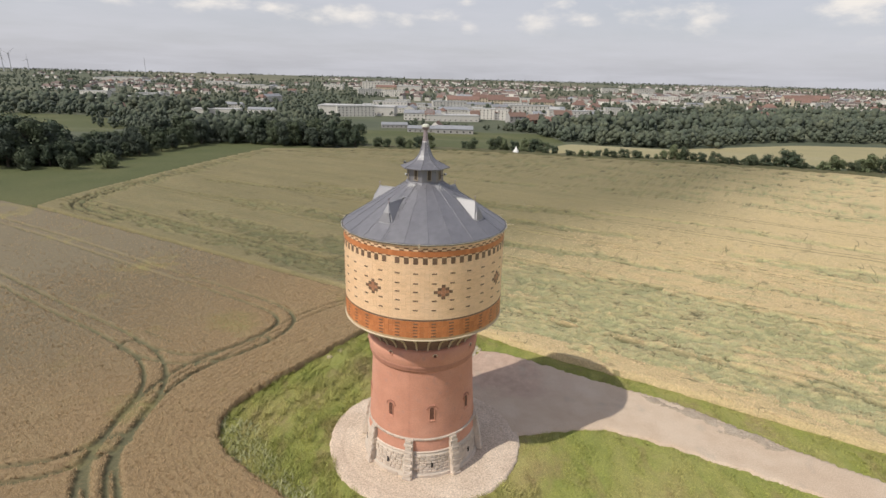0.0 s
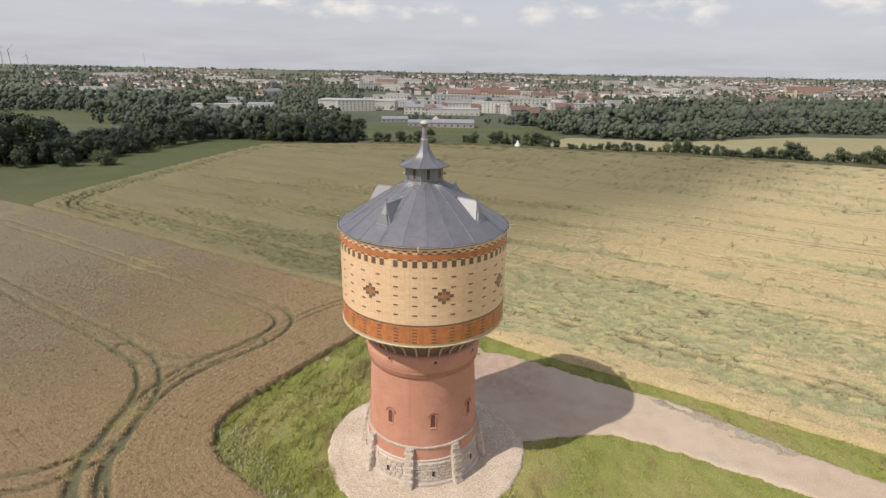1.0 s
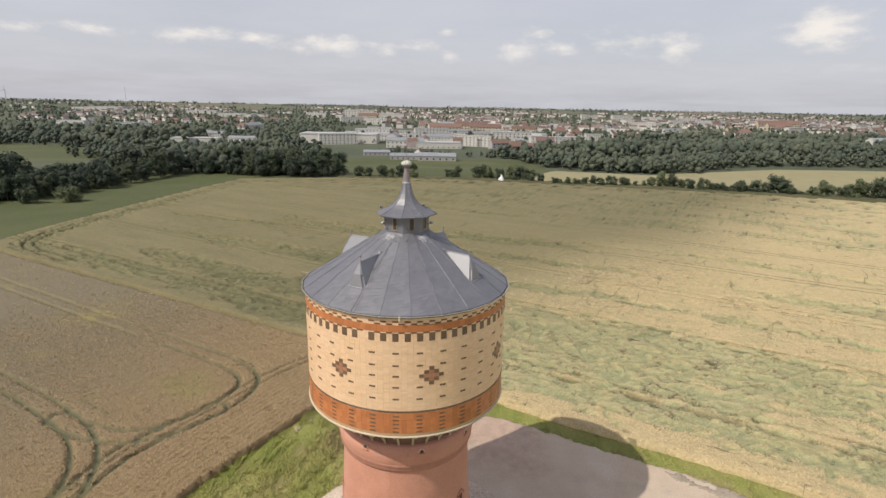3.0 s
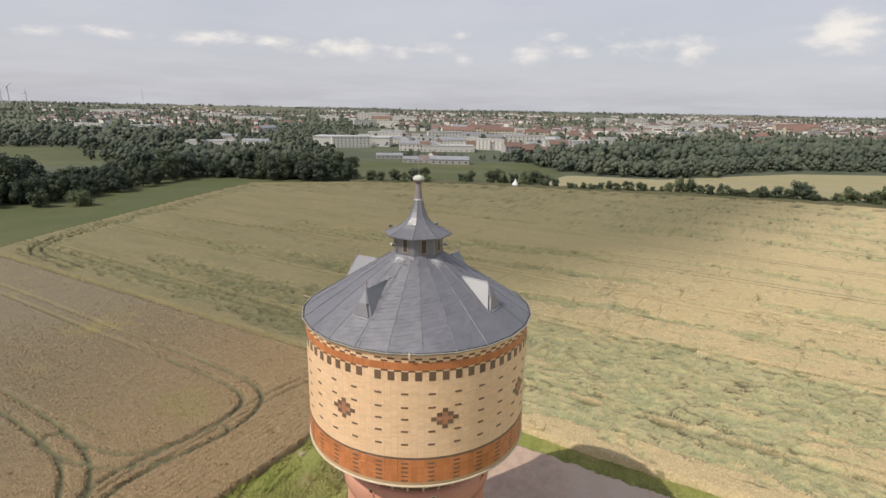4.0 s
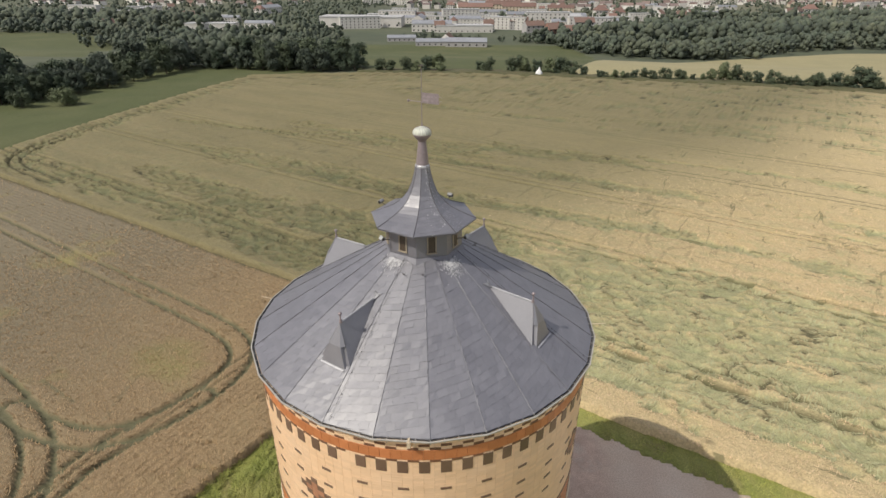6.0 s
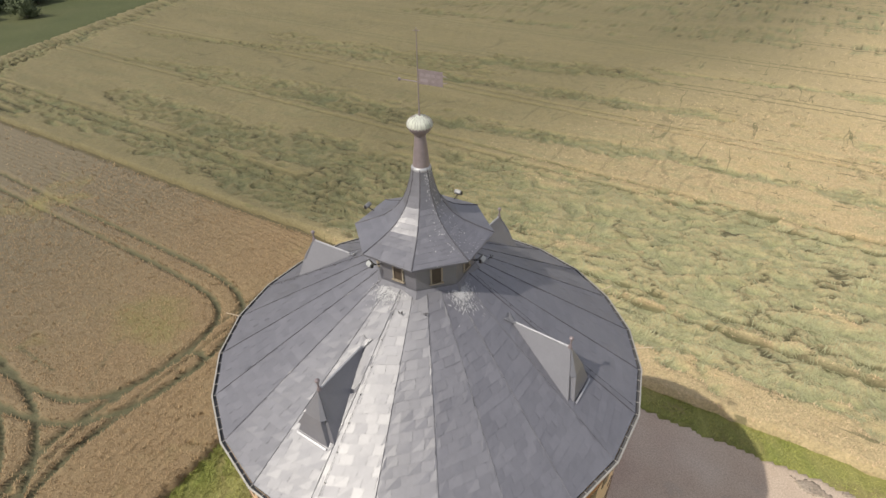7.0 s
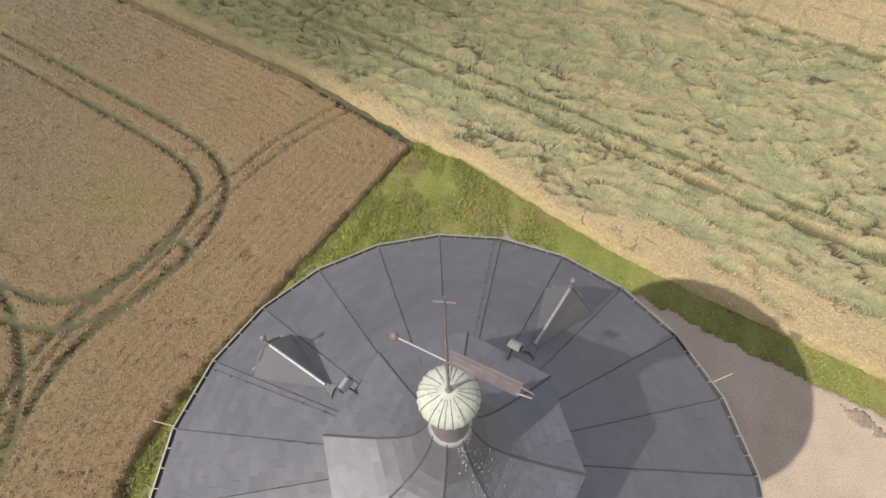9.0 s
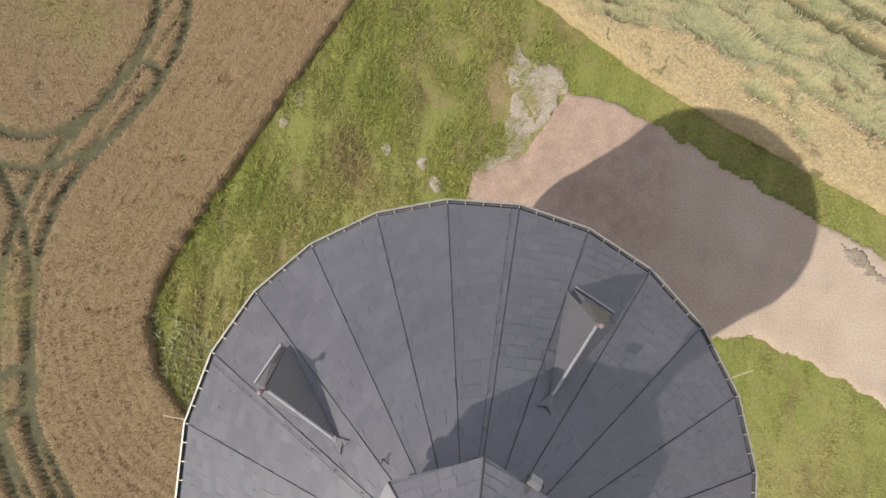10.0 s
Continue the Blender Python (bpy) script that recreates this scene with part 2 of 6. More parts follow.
M_GRAVEL = material("pale_gravel", ((0.57, 0.46, 0.36), (0.48, 0.385, 0.30), (0.62, 0.515, 0.415)), 2.0, 0.95, 0.9, 7, fine=0.36, bump_dist=0.05)
M_YARD = material("compacted_reddish_yard", press=(0.51, 0.37, 0.285), colours=((0.52, 0.415, 0.315), (0.46, 0.355, 0.262), (0.57, 0.475, 0.375)), scale=0.7, rough=0.95, bump=0.6, bump_scale=10, fine=0.22, spots=((0.42, 0.36, 0.29), 0.35, 0.58, 0.75), bump_dist=0.03)
M_SPILL = material("grassy_gravel", ((0.44, 0.375, 0.30), (0.33, 0.285, 0.20), (0.50, 0.44, 0.37)), 1.4, 0.95, 0.8, 9, fine=0.32, spots=((0.27, 0.25, 0.11), 0.9, 0.50, 0.62), bump_dist=0.04)
M_RUBBLE = material("dark_rubble", ((0.37, 0.305, 0.235), (0.30, 0.245, 0.185), (0.42, 0.355, 0.28)), 1.6, 0.95, 0.8, 8, fine=0.35, bump_dist=0.06)
M_GRASS = material("rough_grass", press=(0.33, 0.25, 0.13), colours=((0.262, 0.275, 0.070), (0.208, 0.234, 0.057), (0.31, 0.28, 0.104)), scale=0.8, rough=0.9, bump=0.7, bump_scale=9, fine=0.22, spots=((0.25, 0.195, 0.088), 0.30, 0.52, 0.72), bump_dist=0.06, stretch=(1, 0.5, 1))
M_BLADE = material("grass_blades", ((0.325, 0.34, 0.080), (0.225, 0.258, 0.057), (0.40, 0.36, 0.132)), 0.8, 0.75, island_random=0.26, spots=((0.285, 0.225, 0.10), 0.30, 0.52, 0.72), stretch=(1, 0.5, 1))
M_WEED = material("grey_green_weeds", ((0.38, 0.38, 0.20), (0.28, 0.30, 0.14)), 1.2, 0.8, island_random=0.3)
# margin soil, darkened further: shade of the crop edges is in its colour
M_SOIL = material("shaded_stubbly_soil", ((0.14, 0.118, 0.062), (0.10, 0.085, 0.045)), 1.5, 0.95, 0.6, 10, fine=0.2)
# wheat's tone colour carries the painted cloud shadow in the west
M_WHEAT = material("ripe_wheat", ((0.284, 0.202, 0.110), (0.242, 0.173, 0.092), (0.275, 0.203, 0.108)), 1.3, 0.9, 0.5, 8, fine=0.16, spots=((0.235, 0.205, 0.08), 0.09, 0.58, 0.72), press=(0.135, 0.128, 0.068), tone=(0.178, 0.150, 0.095), bump_dist=0.12)
# dull on barley and straw: cloud shadow put into the colour
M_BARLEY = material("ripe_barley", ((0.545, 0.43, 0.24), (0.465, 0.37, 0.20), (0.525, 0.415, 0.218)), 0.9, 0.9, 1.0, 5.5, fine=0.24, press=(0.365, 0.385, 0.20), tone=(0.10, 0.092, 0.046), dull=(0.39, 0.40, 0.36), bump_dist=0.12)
M_EAR = material("wheat_ears", ((0.405, 0.288, 0.157), (0.345, 0.247, 0.134)), 0.6, 0.85, island_random=0.10)
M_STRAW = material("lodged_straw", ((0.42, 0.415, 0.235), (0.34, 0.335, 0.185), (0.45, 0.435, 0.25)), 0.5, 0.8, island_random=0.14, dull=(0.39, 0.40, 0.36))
M_EAR2 = material("barley_ears", ((0.68, 0.515, 0.32), (0.57, 0.43, 0.265)), 0.6, 0.85, island_random=0.14)
M_VERGE = material("rank_verge", ((0.095, 0.095, 0.042), (0.07, 0.072, 0.033), (0.12, 0.105, 0.055)), 0.6, 0.95, 0.8, 6, fine=0.3, bump_dist=0.1)
M_MEADOW = material("hay_meadow", ((0.080, 0.092, 0.030), (0.064, 0.078, 0.025), (0.105, 0.108, 0.042)), 0.12, 0.95, 0.4, 1.5, fine=0.15, bump_dist=0.2)
M_FARFIELD = material("far_grain_field", ((0.32, 0.28, 0.15), (0.27, 0.245, 0.13)), 0.05, 0.95, fine=0.1, bump_scale=0.8)
M_LAND = material("open_land", ((0.062, 0.078, 0.046), (0.095, 0.105, 0.06), (0.20, 0.18, 0.115)), 0.0035, 0.95, fine=0.15, bump_scale=0.05, spread=(0.42, 0.58))
M_BARK = material("bark", ((0.10, 0.08, 0.06), (0.07, 0.055, 0.04)), 4, 0.95, 0.6, 12)
M_LEAF = [material("leaf_mass", (a, b), 0.35, 0.85, island_random=0.22) for a, b in
          (((0.066, 0.090, 0.052), (0.048, 0.068, 0.042)), ((0.082, 0.102, 0.054), (0.058, 0.078, 0.044)), ((0.064, 0.082, 0.054), (0.046, 0.062, 0.044)),
           ((0.14, 0.165, 0.085), (0.10, 0.125, 0.06)))]
M_FARLEAF = material("far_woodland", ((0.086, 0.104, 0.072), (0.060, 0.078, 0.057), (0.108, 0.120, 0.077)), 0.12, 0.9, 0.7, 0.9, island_random=0.24, fine=0.28, bump_dist=0.9)
M_WHITE = material("white_render", ((0.62, 0.60, 0.56), (0.54, 0.52, 0.48)), 0.3, 0.9)
M_CREAMWALL = material("cream_render", ((0.55, 0.47, 0.36), (0.48, 0.41, 0.31)), 0.3, 0.9)
M_GREYWALL = material("grey_render", ((0.40, 0.39, 0.38), (0.33, 0.32, 0.31)), 0.3, 0.9)
M_BRICKWALL = material("brick_facade", ((0.30, 0.17, 0.13), (0.25, 0.14, 0.10)), 0.3, 0.9)
M_REDROOF = material("red_roof_tiles", ((0.22, 0.13, 0.105), (0.17, 0.11, 0.09)), 0.2, 0.85, object_random=0.2)
M_BROWNROOF = material("brown_roof_tiles", ((0.19, 0.12, 0.095), (0.15, 0.10, 0.08)), 0.2, 0.85, object_random=0.2)
M_GREYROOF = material("grey_sheet_roof", ((0.26, 0.27, 0.29), (0.20, 0.21, 0.23)), 0.2, 0.6, object_random=0.15)
M_PALEROOF = material("pale_flat_roof", ((0.46, 0.46, 0.45), (0.40, 0.40, 0.40)), 0.2, 0.7)
M_CANVAS = material("white_canvas", ((0.78, 0.78, 0.76), (0.70, 0.70, 0.68)), 1.0, 0.8)
M_TURBINE = material("white_turbine_paint", ((0.45, 0.46, 0.48), (0.42, 0.43, 0.45)), 0.1, 0.5)



def field_lines(mat, turn, first, pitch, gauge, colour):
    """Wheel ruts in pairs and broken dark gaps along the drilled rows, over the whole field."""
    nodes, links = mat.node_tree.nodes, mat.node_tree.links
    base = nodes["Principled BSDF"].inputs["Base Color"]
    before = base.links[0].from_socket

    def calc(op, a, b=0.0, c=None):
        n = nodes.new("ShaderNodeMath")
        n.operation = op
        for k, v in enumerate((a, b) if c is None else (a, b, c)):
            if isinstance(v, (int, float)):
                n.inputs[k].default_value = v
            else:
                links.new(v, n.inputs[k])
        return n.outputs[0]

    def soft(value, lo, hi):
        r = nodes.new("ShaderNodeMapRange")
        r.interpolation_type = "SMOOTHSTEP"
        r.inputs["From Min"].default_value, r.inputs["From Max"].default_value = lo, hi
        links.new(value, r.inputs["Value"])
        return r.outputs[0]

    def noise(scale, seed):
        m = nodes.new("ShaderNodeMapping")
        m.inputs["Scale"].default_value = (*scale, 0)
        m.inputs["Location"].default_value = (seed, seed * 0.7, 0)
        links.new(turned, m.inputs["Vector"])
        n = nodes.new("ShaderNodeTexNoise")
        n.inputs["Scale"].default_value, n.inputs["Detail"].default_value = 1.0, 4.0
        links.new(m.outputs[0], n.inputs["Vector"])
        return n.outputs["Fac"]

    geo = nodes.new("ShaderNodeNewGeometry")
    rot = nodes.new("ShaderNodeMapping")
    rot.inputs["Rotation"].default_value = (0, 0, -turn)
    links.new(geo.outputs["Position"], rot.inputs["Vector"])
    turned = rot.outputs[0]
    sep = nodes.new("ShaderNodeSeparateXYZ")
    links.new(turned, sep.inputs[0])
    wob = calc("MULTIPLY", calc("SUBTRACT", noise((0.25, 0.25), 3.0), 0.5), 0.5)
    v = calc("ADD", sep.outputs["Y"], wob)
    near = calc("ABSOLUTE", calc("SUBTRACT", calc("FLOORED_MODULO", calc("SUBTRACT", v, first - pitch / 2), pitch), pitch / 2))
    rut = calc("SUBTRACT", 1.0, soft(calc("ABSOLUTE", calc("SUBTRACT", near, gauge)), 0.10, 0.30))
    gaps = calc("MULTIPLY", soft(noise((0.20, 1.1), 11.0), 0.625, 0.66), soft(noise((0.03, 0.16), 5.0), 0.46, 0.56))
    # crooked cracks that run across the rows
    split = calc("SUBTRACT", 1.0, soft(calc("ABSOLUTE", calc("SUBTRACT", noise((0.13, 0.02), 17.0), 0.5)), 0.002, 0.006))
    slits = calc("MULTIPLY", split, calc("MULTIPLY", soft(noise((0.11, 0.07), 23.0), 0.52, 0.60), soft(v, 40.0, 60.0)))
    chink = calc("SUBTRACT", 1.0, soft(calc("ABSOLUTE", calc("SUBTRACT", noise((0.42, 0.30), 31.0), 0.5)), 0.006, 0.016))
    slits = calc("MAXIMUM", slits, calc("MULTIPLY", chink, soft(noise((0.5, 0.4), 37.0), 0.56, 0.62)))
    both = calc("MAXIMUM", calc("MULTIPLY", rut, 0.7), calc("MULTIPLY", calc("MAXIMUM", gaps, slits), 0.70))
    m = nodes.new("ShaderNodeMixRGB")
    m.inputs["Color2"].default_value = (*colour, 1)
    links.new(both, m.inputs["Fac"])
    links.new(before, m.inputs["Color1"])
    links.new(m.outputs[0], base)


field_lines(M_BARLEY, radians(-26.7), 29.56, 18.4, 0.92, (0.14, 0.135, 0.062))


# ---- builders ----
def mesh_object(name, verts, faces, mat, parent=None, smooth=False, attr=None):
    me = bpy.data.meshes.new(name)
    if isinstance(faces, np.ndarray):
        n, k = faces.shape
        me.vertices.add(len(verts))
        me.vertices.foreach_set("co", np.asarray(verts, np.float32).ravel())
        me.loops.add(n * k)
        me.loops.foreach_set("vertex_index", faces.astype(np.int32).ravel())
        me.polygons.add(n)
        me.polygons.foreach_set("loop_start", np.arange(0, n * k, k, dtype=np.int32))
        me.polygons.foreach_set("loop_total", np.full(n, k, np.int32))
        me.update(calc_edges=True)
    else:
        me.from_pydata([tuple(v) for v in verts], [], faces)
    for key, values in zip(("press", "tone", "dull"), attr or ()):
        a = me.attributes.new(key, "FLOAT", "POINT")
        a.data.foreach_set("value", np.asarray(values, np.float32))
    if smooth:
        me.polygons.foreach_set("use_smooth", np.ones(len(me.polygons), bool))
    else:
        me.shade_flat()
    me.materials.append(mat)
    ob = new(name, me)
    ob.parent = parent
    return ob


def part(name, bm, mat, parent, label="", smooth=False):
    me = bpy.data.meshes.new(name)
    bm.to_mesh(me)
    bm.free()
    if smooth:
        me.polygons.foreach_set("use_smooth", np.ones(len(me.polygons), bool))
    me.materials.append(mat)
    ob = new(name, me)
    ob.parent = parent
    return tagged(ob, label)


def empty(name, label, category, m=None, group="", kind=""):
    ob = new(name)
    if m is not None:
        ob.matrix_world = m
    return tagged(ob, label, category, group, kind)


def piece(name, mesh, parent, m):
    ob = new(name, mesh)
    ob.parent = parent
    ob.matrix_basis = m
    return ob


def add_box(bm, x0, x1, y0, y1, z0, z1, m=None, bevel=0.0):
    made = bmesh.ops.create_cube(bm, size=1.0)["verts"]
    for v in made:
        v.co = Vector(((x0 + x1) / 2 + v.co.x * (x1 - x0), (y0 + y1) / 2 + v.co.y * (y1 - y0), (z0 + z1) / 2 + v.co.z * (z1 - z0)))
    if bevel:
        edges = {e for v in made for e in v.link_edges}
        made = bmesh.ops.bevel(bm, geom=list(edges), offset=bevel, segments=1, affect="EDGES")["verts"]
    if m is not None:
        bmesh.ops.transform(bm, matrix=m, verts=[v for v in made if v.is_valid])


def add_tube(bm, p, q, r0, r1, sides=8):
    p, q = Vector(p), Vector(q)
    way = q - p
    turn = way.to_track_quat("Z", "Y").to_matrix().to_4x4()
    made = bmesh.ops.create_cone(bm, cap_ends=True, segments=sides, radius1=r0, radius2=r1, depth=way.length)["verts"]
    bmesh.ops.transform(bm, matrix=Matrix.Translation((p + q) / 2) @ turn, verts=made)


def add_sweep(bm, pts, r0, r1, sides=6):
    """One continuous round bar through the points."""
    pts = [Vector(p) for p in pts]
    rings = []
    for i, p in enumerate(pts):
        way = (pts[min(i + 1, len(pts) - 1)] - pts[max(i - 1, 0)]).normalized()
        side = way.cross(Vector((0.3, 0.2, 1))).normalized()
        other = way.cross(side)
        r = r0 + (r1 - r0) * i / (len(pts) - 1)
        rings.append([bm.verts.new(p + (side * math.cos(t) + other * math.sin(t)) * r) for t in (2 * math.pi * k / sides for k in range(sides))])
    for low, high in zip(rings, rings[1:]):
        for i in range(sides):
            j = (i + 1) % sides
            bm.faces.new((low[i], low[j], high[j], high[i]))
    bm.faces.new(rings[0])
    bm.faces.new(list(reversed(rings[-1])))
    bmesh.ops.recalc_face_normals(bm, faces=bm.faces)


def add_revolve(bm, profile, n, turn=0.0, ribs=0.0):
    """A surface of revolution from (radius, z) rows, bottom to top, with n sides."""
    rings = []
    for r, z in profile:
        ring = []
        for i in range(n):
            a = turn + 2 * math.pi * i / n
            rr = r * (1 - ribs * (i % 2))
            ring.append(bm.verts.new((rr * math.cos(a), rr * math.sin(a), z)))
        rings.append(ring)
    for low, high in zip(rings, rings[1:]):
        for i in range(n):
            j = (i + 1) % n
            bm.faces.new((low[i], low[j], high[j], high[i]))
    return rings


def revolve(name, profile, n, mat, parent, turn=0.0, smooth=True, label="", ribs=0.0, caps=False):
    bm = bmesh.new()
    rings = add_revolve(bm, profile, n, turn, ribs)
    if caps:
        bm.faces.new(list(reversed(rings[0])))
        bm.faces.new(rings[-1])
    return part(name, bm, mat, parent, label, smooth)


def smoothstep(lo, hi, v):
    t = np.clip((v - lo) / (hi - lo), 0, 1)
    return t * t * (3 - 2 * t)


def value_noise(x, y, seed=0):
    xi, yi = np.floor(x).astype(np.int64), np.floor(y).astype(np.int64)
    fx, fy = x - xi, y - yi
    fx, fy = fx * fx * (3 - 2 * fx), fy * fy * (3 - 2 * fy)

    def h(a, b):
        n = (a * 374761393 + b * 668265263 + seed * 1442695041) & 0x7FFFFFFF
        n = ((n ^ (n >> 13)) * 1274126177) & 0x7FFFFFFF
        return ((n ^ (n >> 16)) & 0xFFFF) / 65535.0

    return (h(xi, yi) * (1 - fx) + h(xi + 1, yi) * fx) * (1 - fy) + (h(xi, yi + 1) * (1 - fx) + h(xi + 1, yi + 1) * fx) * fy


def fbm(x, y, octaves=4, seed=0):
    total, size, amp = 0.0, 0.0, 1.0
    for k in range(octaves):
        total = total + amp * value_noise(x * 2 ** k, y * 2 ** k, seed + 17 * k)
        size += amp
        amp *= 0.5
    return total / size


def inside_distance(poly, x, y):
    """Signed distance to a closed outline: positive inside."""
    best, inside = np.full(x.shape, 1e9), np.zeros(x.shape, bool)
    for (ax, ay), (bx, by) in zip(poly, poly[1:] + poly[:1]):
        dx, dy = bx - ax, by - ay
        t = np.clip(((x - ax) * dx + (y - ay) * dy) / (dx * dx + dy * dy), 0, 1)
        best = np.minimum(best, np.hypot(x - ax - t * dx, y - ay - t * dy))
        cross = ((ay > y) != (by > y)) & (x < (bx - ax) * (y - ay) / (by - ay + 1e-12) + ax)
        inside ^= cross
    return np.where(inside, best, -best)


def line_distance(line, x, y):
    best, side = np.full(x.shape, 1e9), np.zeros(x.shape)
    for (ax, ay), (bx, by) in zip(line, line[1:]):
        dx, dy = bx - ax, by - ay
        n = math.hypot(dx, dy)
        t = np.clip(((x - ax) * dx + (y - ay) * dy) / (n * n), 0, 1)
        d = np.hypot(x - ax - t * dx, y - ay - t * dy)
        s = ((x - ax) * dy - (y - ay) * dx) / n
        side = np.where(d < best, np.sign(s), side)
        best = np.minimum(best, d)
    return best * side


def curve_through(points, steps=8):
    """A smooth line through the points (Catmull-Rom)."""
    p = [points[0]] + list(points) + [points[-1]]
    out = []
    for a, b, c, d in zip(p, p[1:], p[2:], p[3:]):
        for k in range(steps):
            t = k / steps
            out.append(tuple(0.5 * (2 * b[i] + (c[i] - a[i]) * t + (2 * a[i] - 5 * b[i] + 4 * c[i] - d[i]) * t * t
                                    + (3 * b[i] - a[i] - 3 * c[i] + d[i]) * t ** 3) for i in (0, 1)))
    return out + [tuple(points[-1])]


def land(x, y):
    """Height of the ground: level by the tower, falling into the town's valley, rising to the far ridge."""
    x, y = np.asarray(x, float), np.asarray(y, float)
    d = y - 188 + 0.2 * np.maximum(0, x - 30)
    rise = 16 * smoothstep(2600, 4600, y) * (0.92 + 0.16 * fbm(x / 700, y / 900, 3, 5))
    return -30 * smoothstep(0, 330, d) + rise


def steps(fine_lo, fine_hi, lo, hi, step, grow=1.12, cap=1e9):
    out = list(np.arange(fine_lo, fine_hi, step))
    s, v = step, out[0]
    while v > lo:
        s = min(s * grow, cap)
        v -= s
        out.insert(0, v)
    s, v = step, out[-1]
    while v < hi:
        s = min(s * grow, cap)
        v += s
        out.append(v)
    return np.array(out)


def sheet(name, xs, ys, poly, height, mat, edge=0.3, attr=None, label="", category="", kind="structure", ragged=0.0, smooth=True, turn=0.0):
    """A ground cover over an outline. height(x, y, d) is measured from the land; d is the depth inside the outline."""
    gu, gv = np.meshgrid(xs, ys)
    gx, gy = gu * math.cos(turn) - gv * math.sin(turn), gu * math.sin(turn) + gv * math.cos(turn)
    d = inside_distance(poly, gx, gy)
    if ragged:
        d = d + ragged * (fbm(gx / 0.9, gy / 0.9, 3, 91) - 0.5) * 2
    # draw the outermost row of corners onto the outline
    out = (d < 0) & (d > -edge - 2.2 * np.maximum(np.gradient(xs)[None, :], np.gradient(ys)[:, None]))
    ox, oy, e = gx[out], gy[out], 0.05
    sx = (inside_distance(poly, ox + e, oy) - inside_distance(poly, ox - e, oy)) / (2 * e)
    sy = (inside_distance(poly, ox, oy + e) - inside_distance(poly, ox, oy - e)) / (2 * e)
    gx[out], gy[out] = ox - sx * d[out], oy - sy * d[out]
    z = land(gx, gy) + np.where(d > 0, height(gx, gy, d), -0.02)
    cells = (d[:-1, :-1] > 0) | (d[1:, :-1] > 0) | (d[:-1, 1:] > 0) | (d[1:, 1:] > 0)
    idx = np.arange(gx.size).reshape(gx.shape)
    f = np.stack([idx[:-1, :-1][cells], idx[:-1, 1:][cells], idx[1:, 1:][cells], idx[1:, :-1][cells]], 1)
    used, back = np.unique(f, return_inverse=True)
    verts = np.stack([gx.ravel(), gy.ravel(), z.ravel()], 1)[used]
    values = attr(gx, gy, d) if attr is not None else None
    if values is not None:
        values = [v.ravel()[used] for v in (values if isinstance(values, tuple) else (values,))]
    ob = mesh_object(name, verts, back.reshape(f.shape), mat, None, smooth, values)
    return tagged(ob, label, category, kind=kind)

# ---- ground, fields and yard ----
gx_all = steps(-60, 60, -4700, 4700, 10.0, 1.07)
gy_all = steps(-60, 220, -700, 4850, 10.0, 1.05)
mx, my = np.meshgrid(gx_all, gy_all)
gi = np.arange(mx.size).reshape(mx.shape)
ground = mesh_object("ground", np.stack([mx.ravel(), my.ravel(), (land(mx, my) - 0.06).ravel()], 1),
                     np.stack([gi[:-1, :-1].ravel(), gi[:-1, 1:].ravel(), gi[1:, 1:].ravel(), gi[1:, :-1].ravel()], 1), M_LAND, None, True)
tagged(ground, "rolling green and tan farmland reaching the hazy horizon", "ground", kind="structure")

SET = radians(-26.7)
CS, SN = math.cos(SET), math.sin(SET)
CROP_L_EDGE = [(-5.8, 26.0), (-9.0, 20.2), (-12.8, 13.2), (-15.4, 8.4), (-17.8, 3.4), (-18.2, 0.8), (-17.3, -1.8), (-15.7, -3.8), (-13.1, -5.6),
               (-9.6, -7.8), (-4.5, -11.5), (4.0, -22.0), (14.0, -60.0)]
WHEAT = CROP_L_EDGE + [(-230.0, -60.0), (-230.0, 118.0), (-150.0, 92.0), (-94.0, 69.6), (-47.4, 47.6), (-26.2, 37.1), (-16.0, 32.4)]
BARLEY = [(-5.2, 26.7), (-15.6, 33.2), (-26.0, 38.1), (-47.2, 48.5), (-94.0, 70.8), (-94.5, 82.0), (-91.4, 113.6), (-87.4, 149.2), (-82.6, 174.0), (-45.8, 183.4),
          (-1.6, 186.1), (36.5, 179.3), (77.6, 171.6), (114.4, 163.3), (140.6, 154.3), (300.0, 105.0), (300.0, -125.0), (90.0, -23.0), (60.0, -8.0), (40.2, 2.4),
          (33.8, 5.6), (23.8, 10.9), (15.0, 15.0), (8.4, 18.5), (2.3, 22.6), (-1.5, 25.0)]
TRAMS = [curve_through(p) for p in (
    [(-150, 86), (-91.5, 58.5), (-72.6, 49.6), (-55.9, 41.2), (-42.7, 34.6), (-31.4, 29.0), (-24.3, 25.3), (-20.8, 22.8), (-19.3, 20.0), (-20.0, 16.2), (-22.3, 12.6),
     (-25.0, 8.6), (-26.1, 4.5), (-26.0, 0.2), (-25.0, -5.4), (-22.4, -9.4), (-18, -15), (-10, -28)],
    [(-150, 70), (-92, 44.0), (-65.2, 29.3), (-49.5, 20.8), (-38.1, 14.9), (-31.4, 10.6), (-28.0, 6.6), (-26.6, 3.0), (-26.0, -1.0), (-25.4, -5.4), (-23.2, -9.6), (-19, -15)],
    [(-6.2, 34.0), (-13.6, 27.4), (-16.5, 23.9), (-19.0, 19.8), (-21.9, 14.2), (-24.6, 8.4), (-26.2, 2.0)],
    [(-34.5, 12.4), (-30.0, 10.6), (-26.0, 10.2), (-22.6, 12.2), (-20.4, 15.2)],
    [(-50, -15.0), (-38, -10.2), (-31.0, -8.2), (-27.6, -6.6), (-25.2, -3.6)],
)]


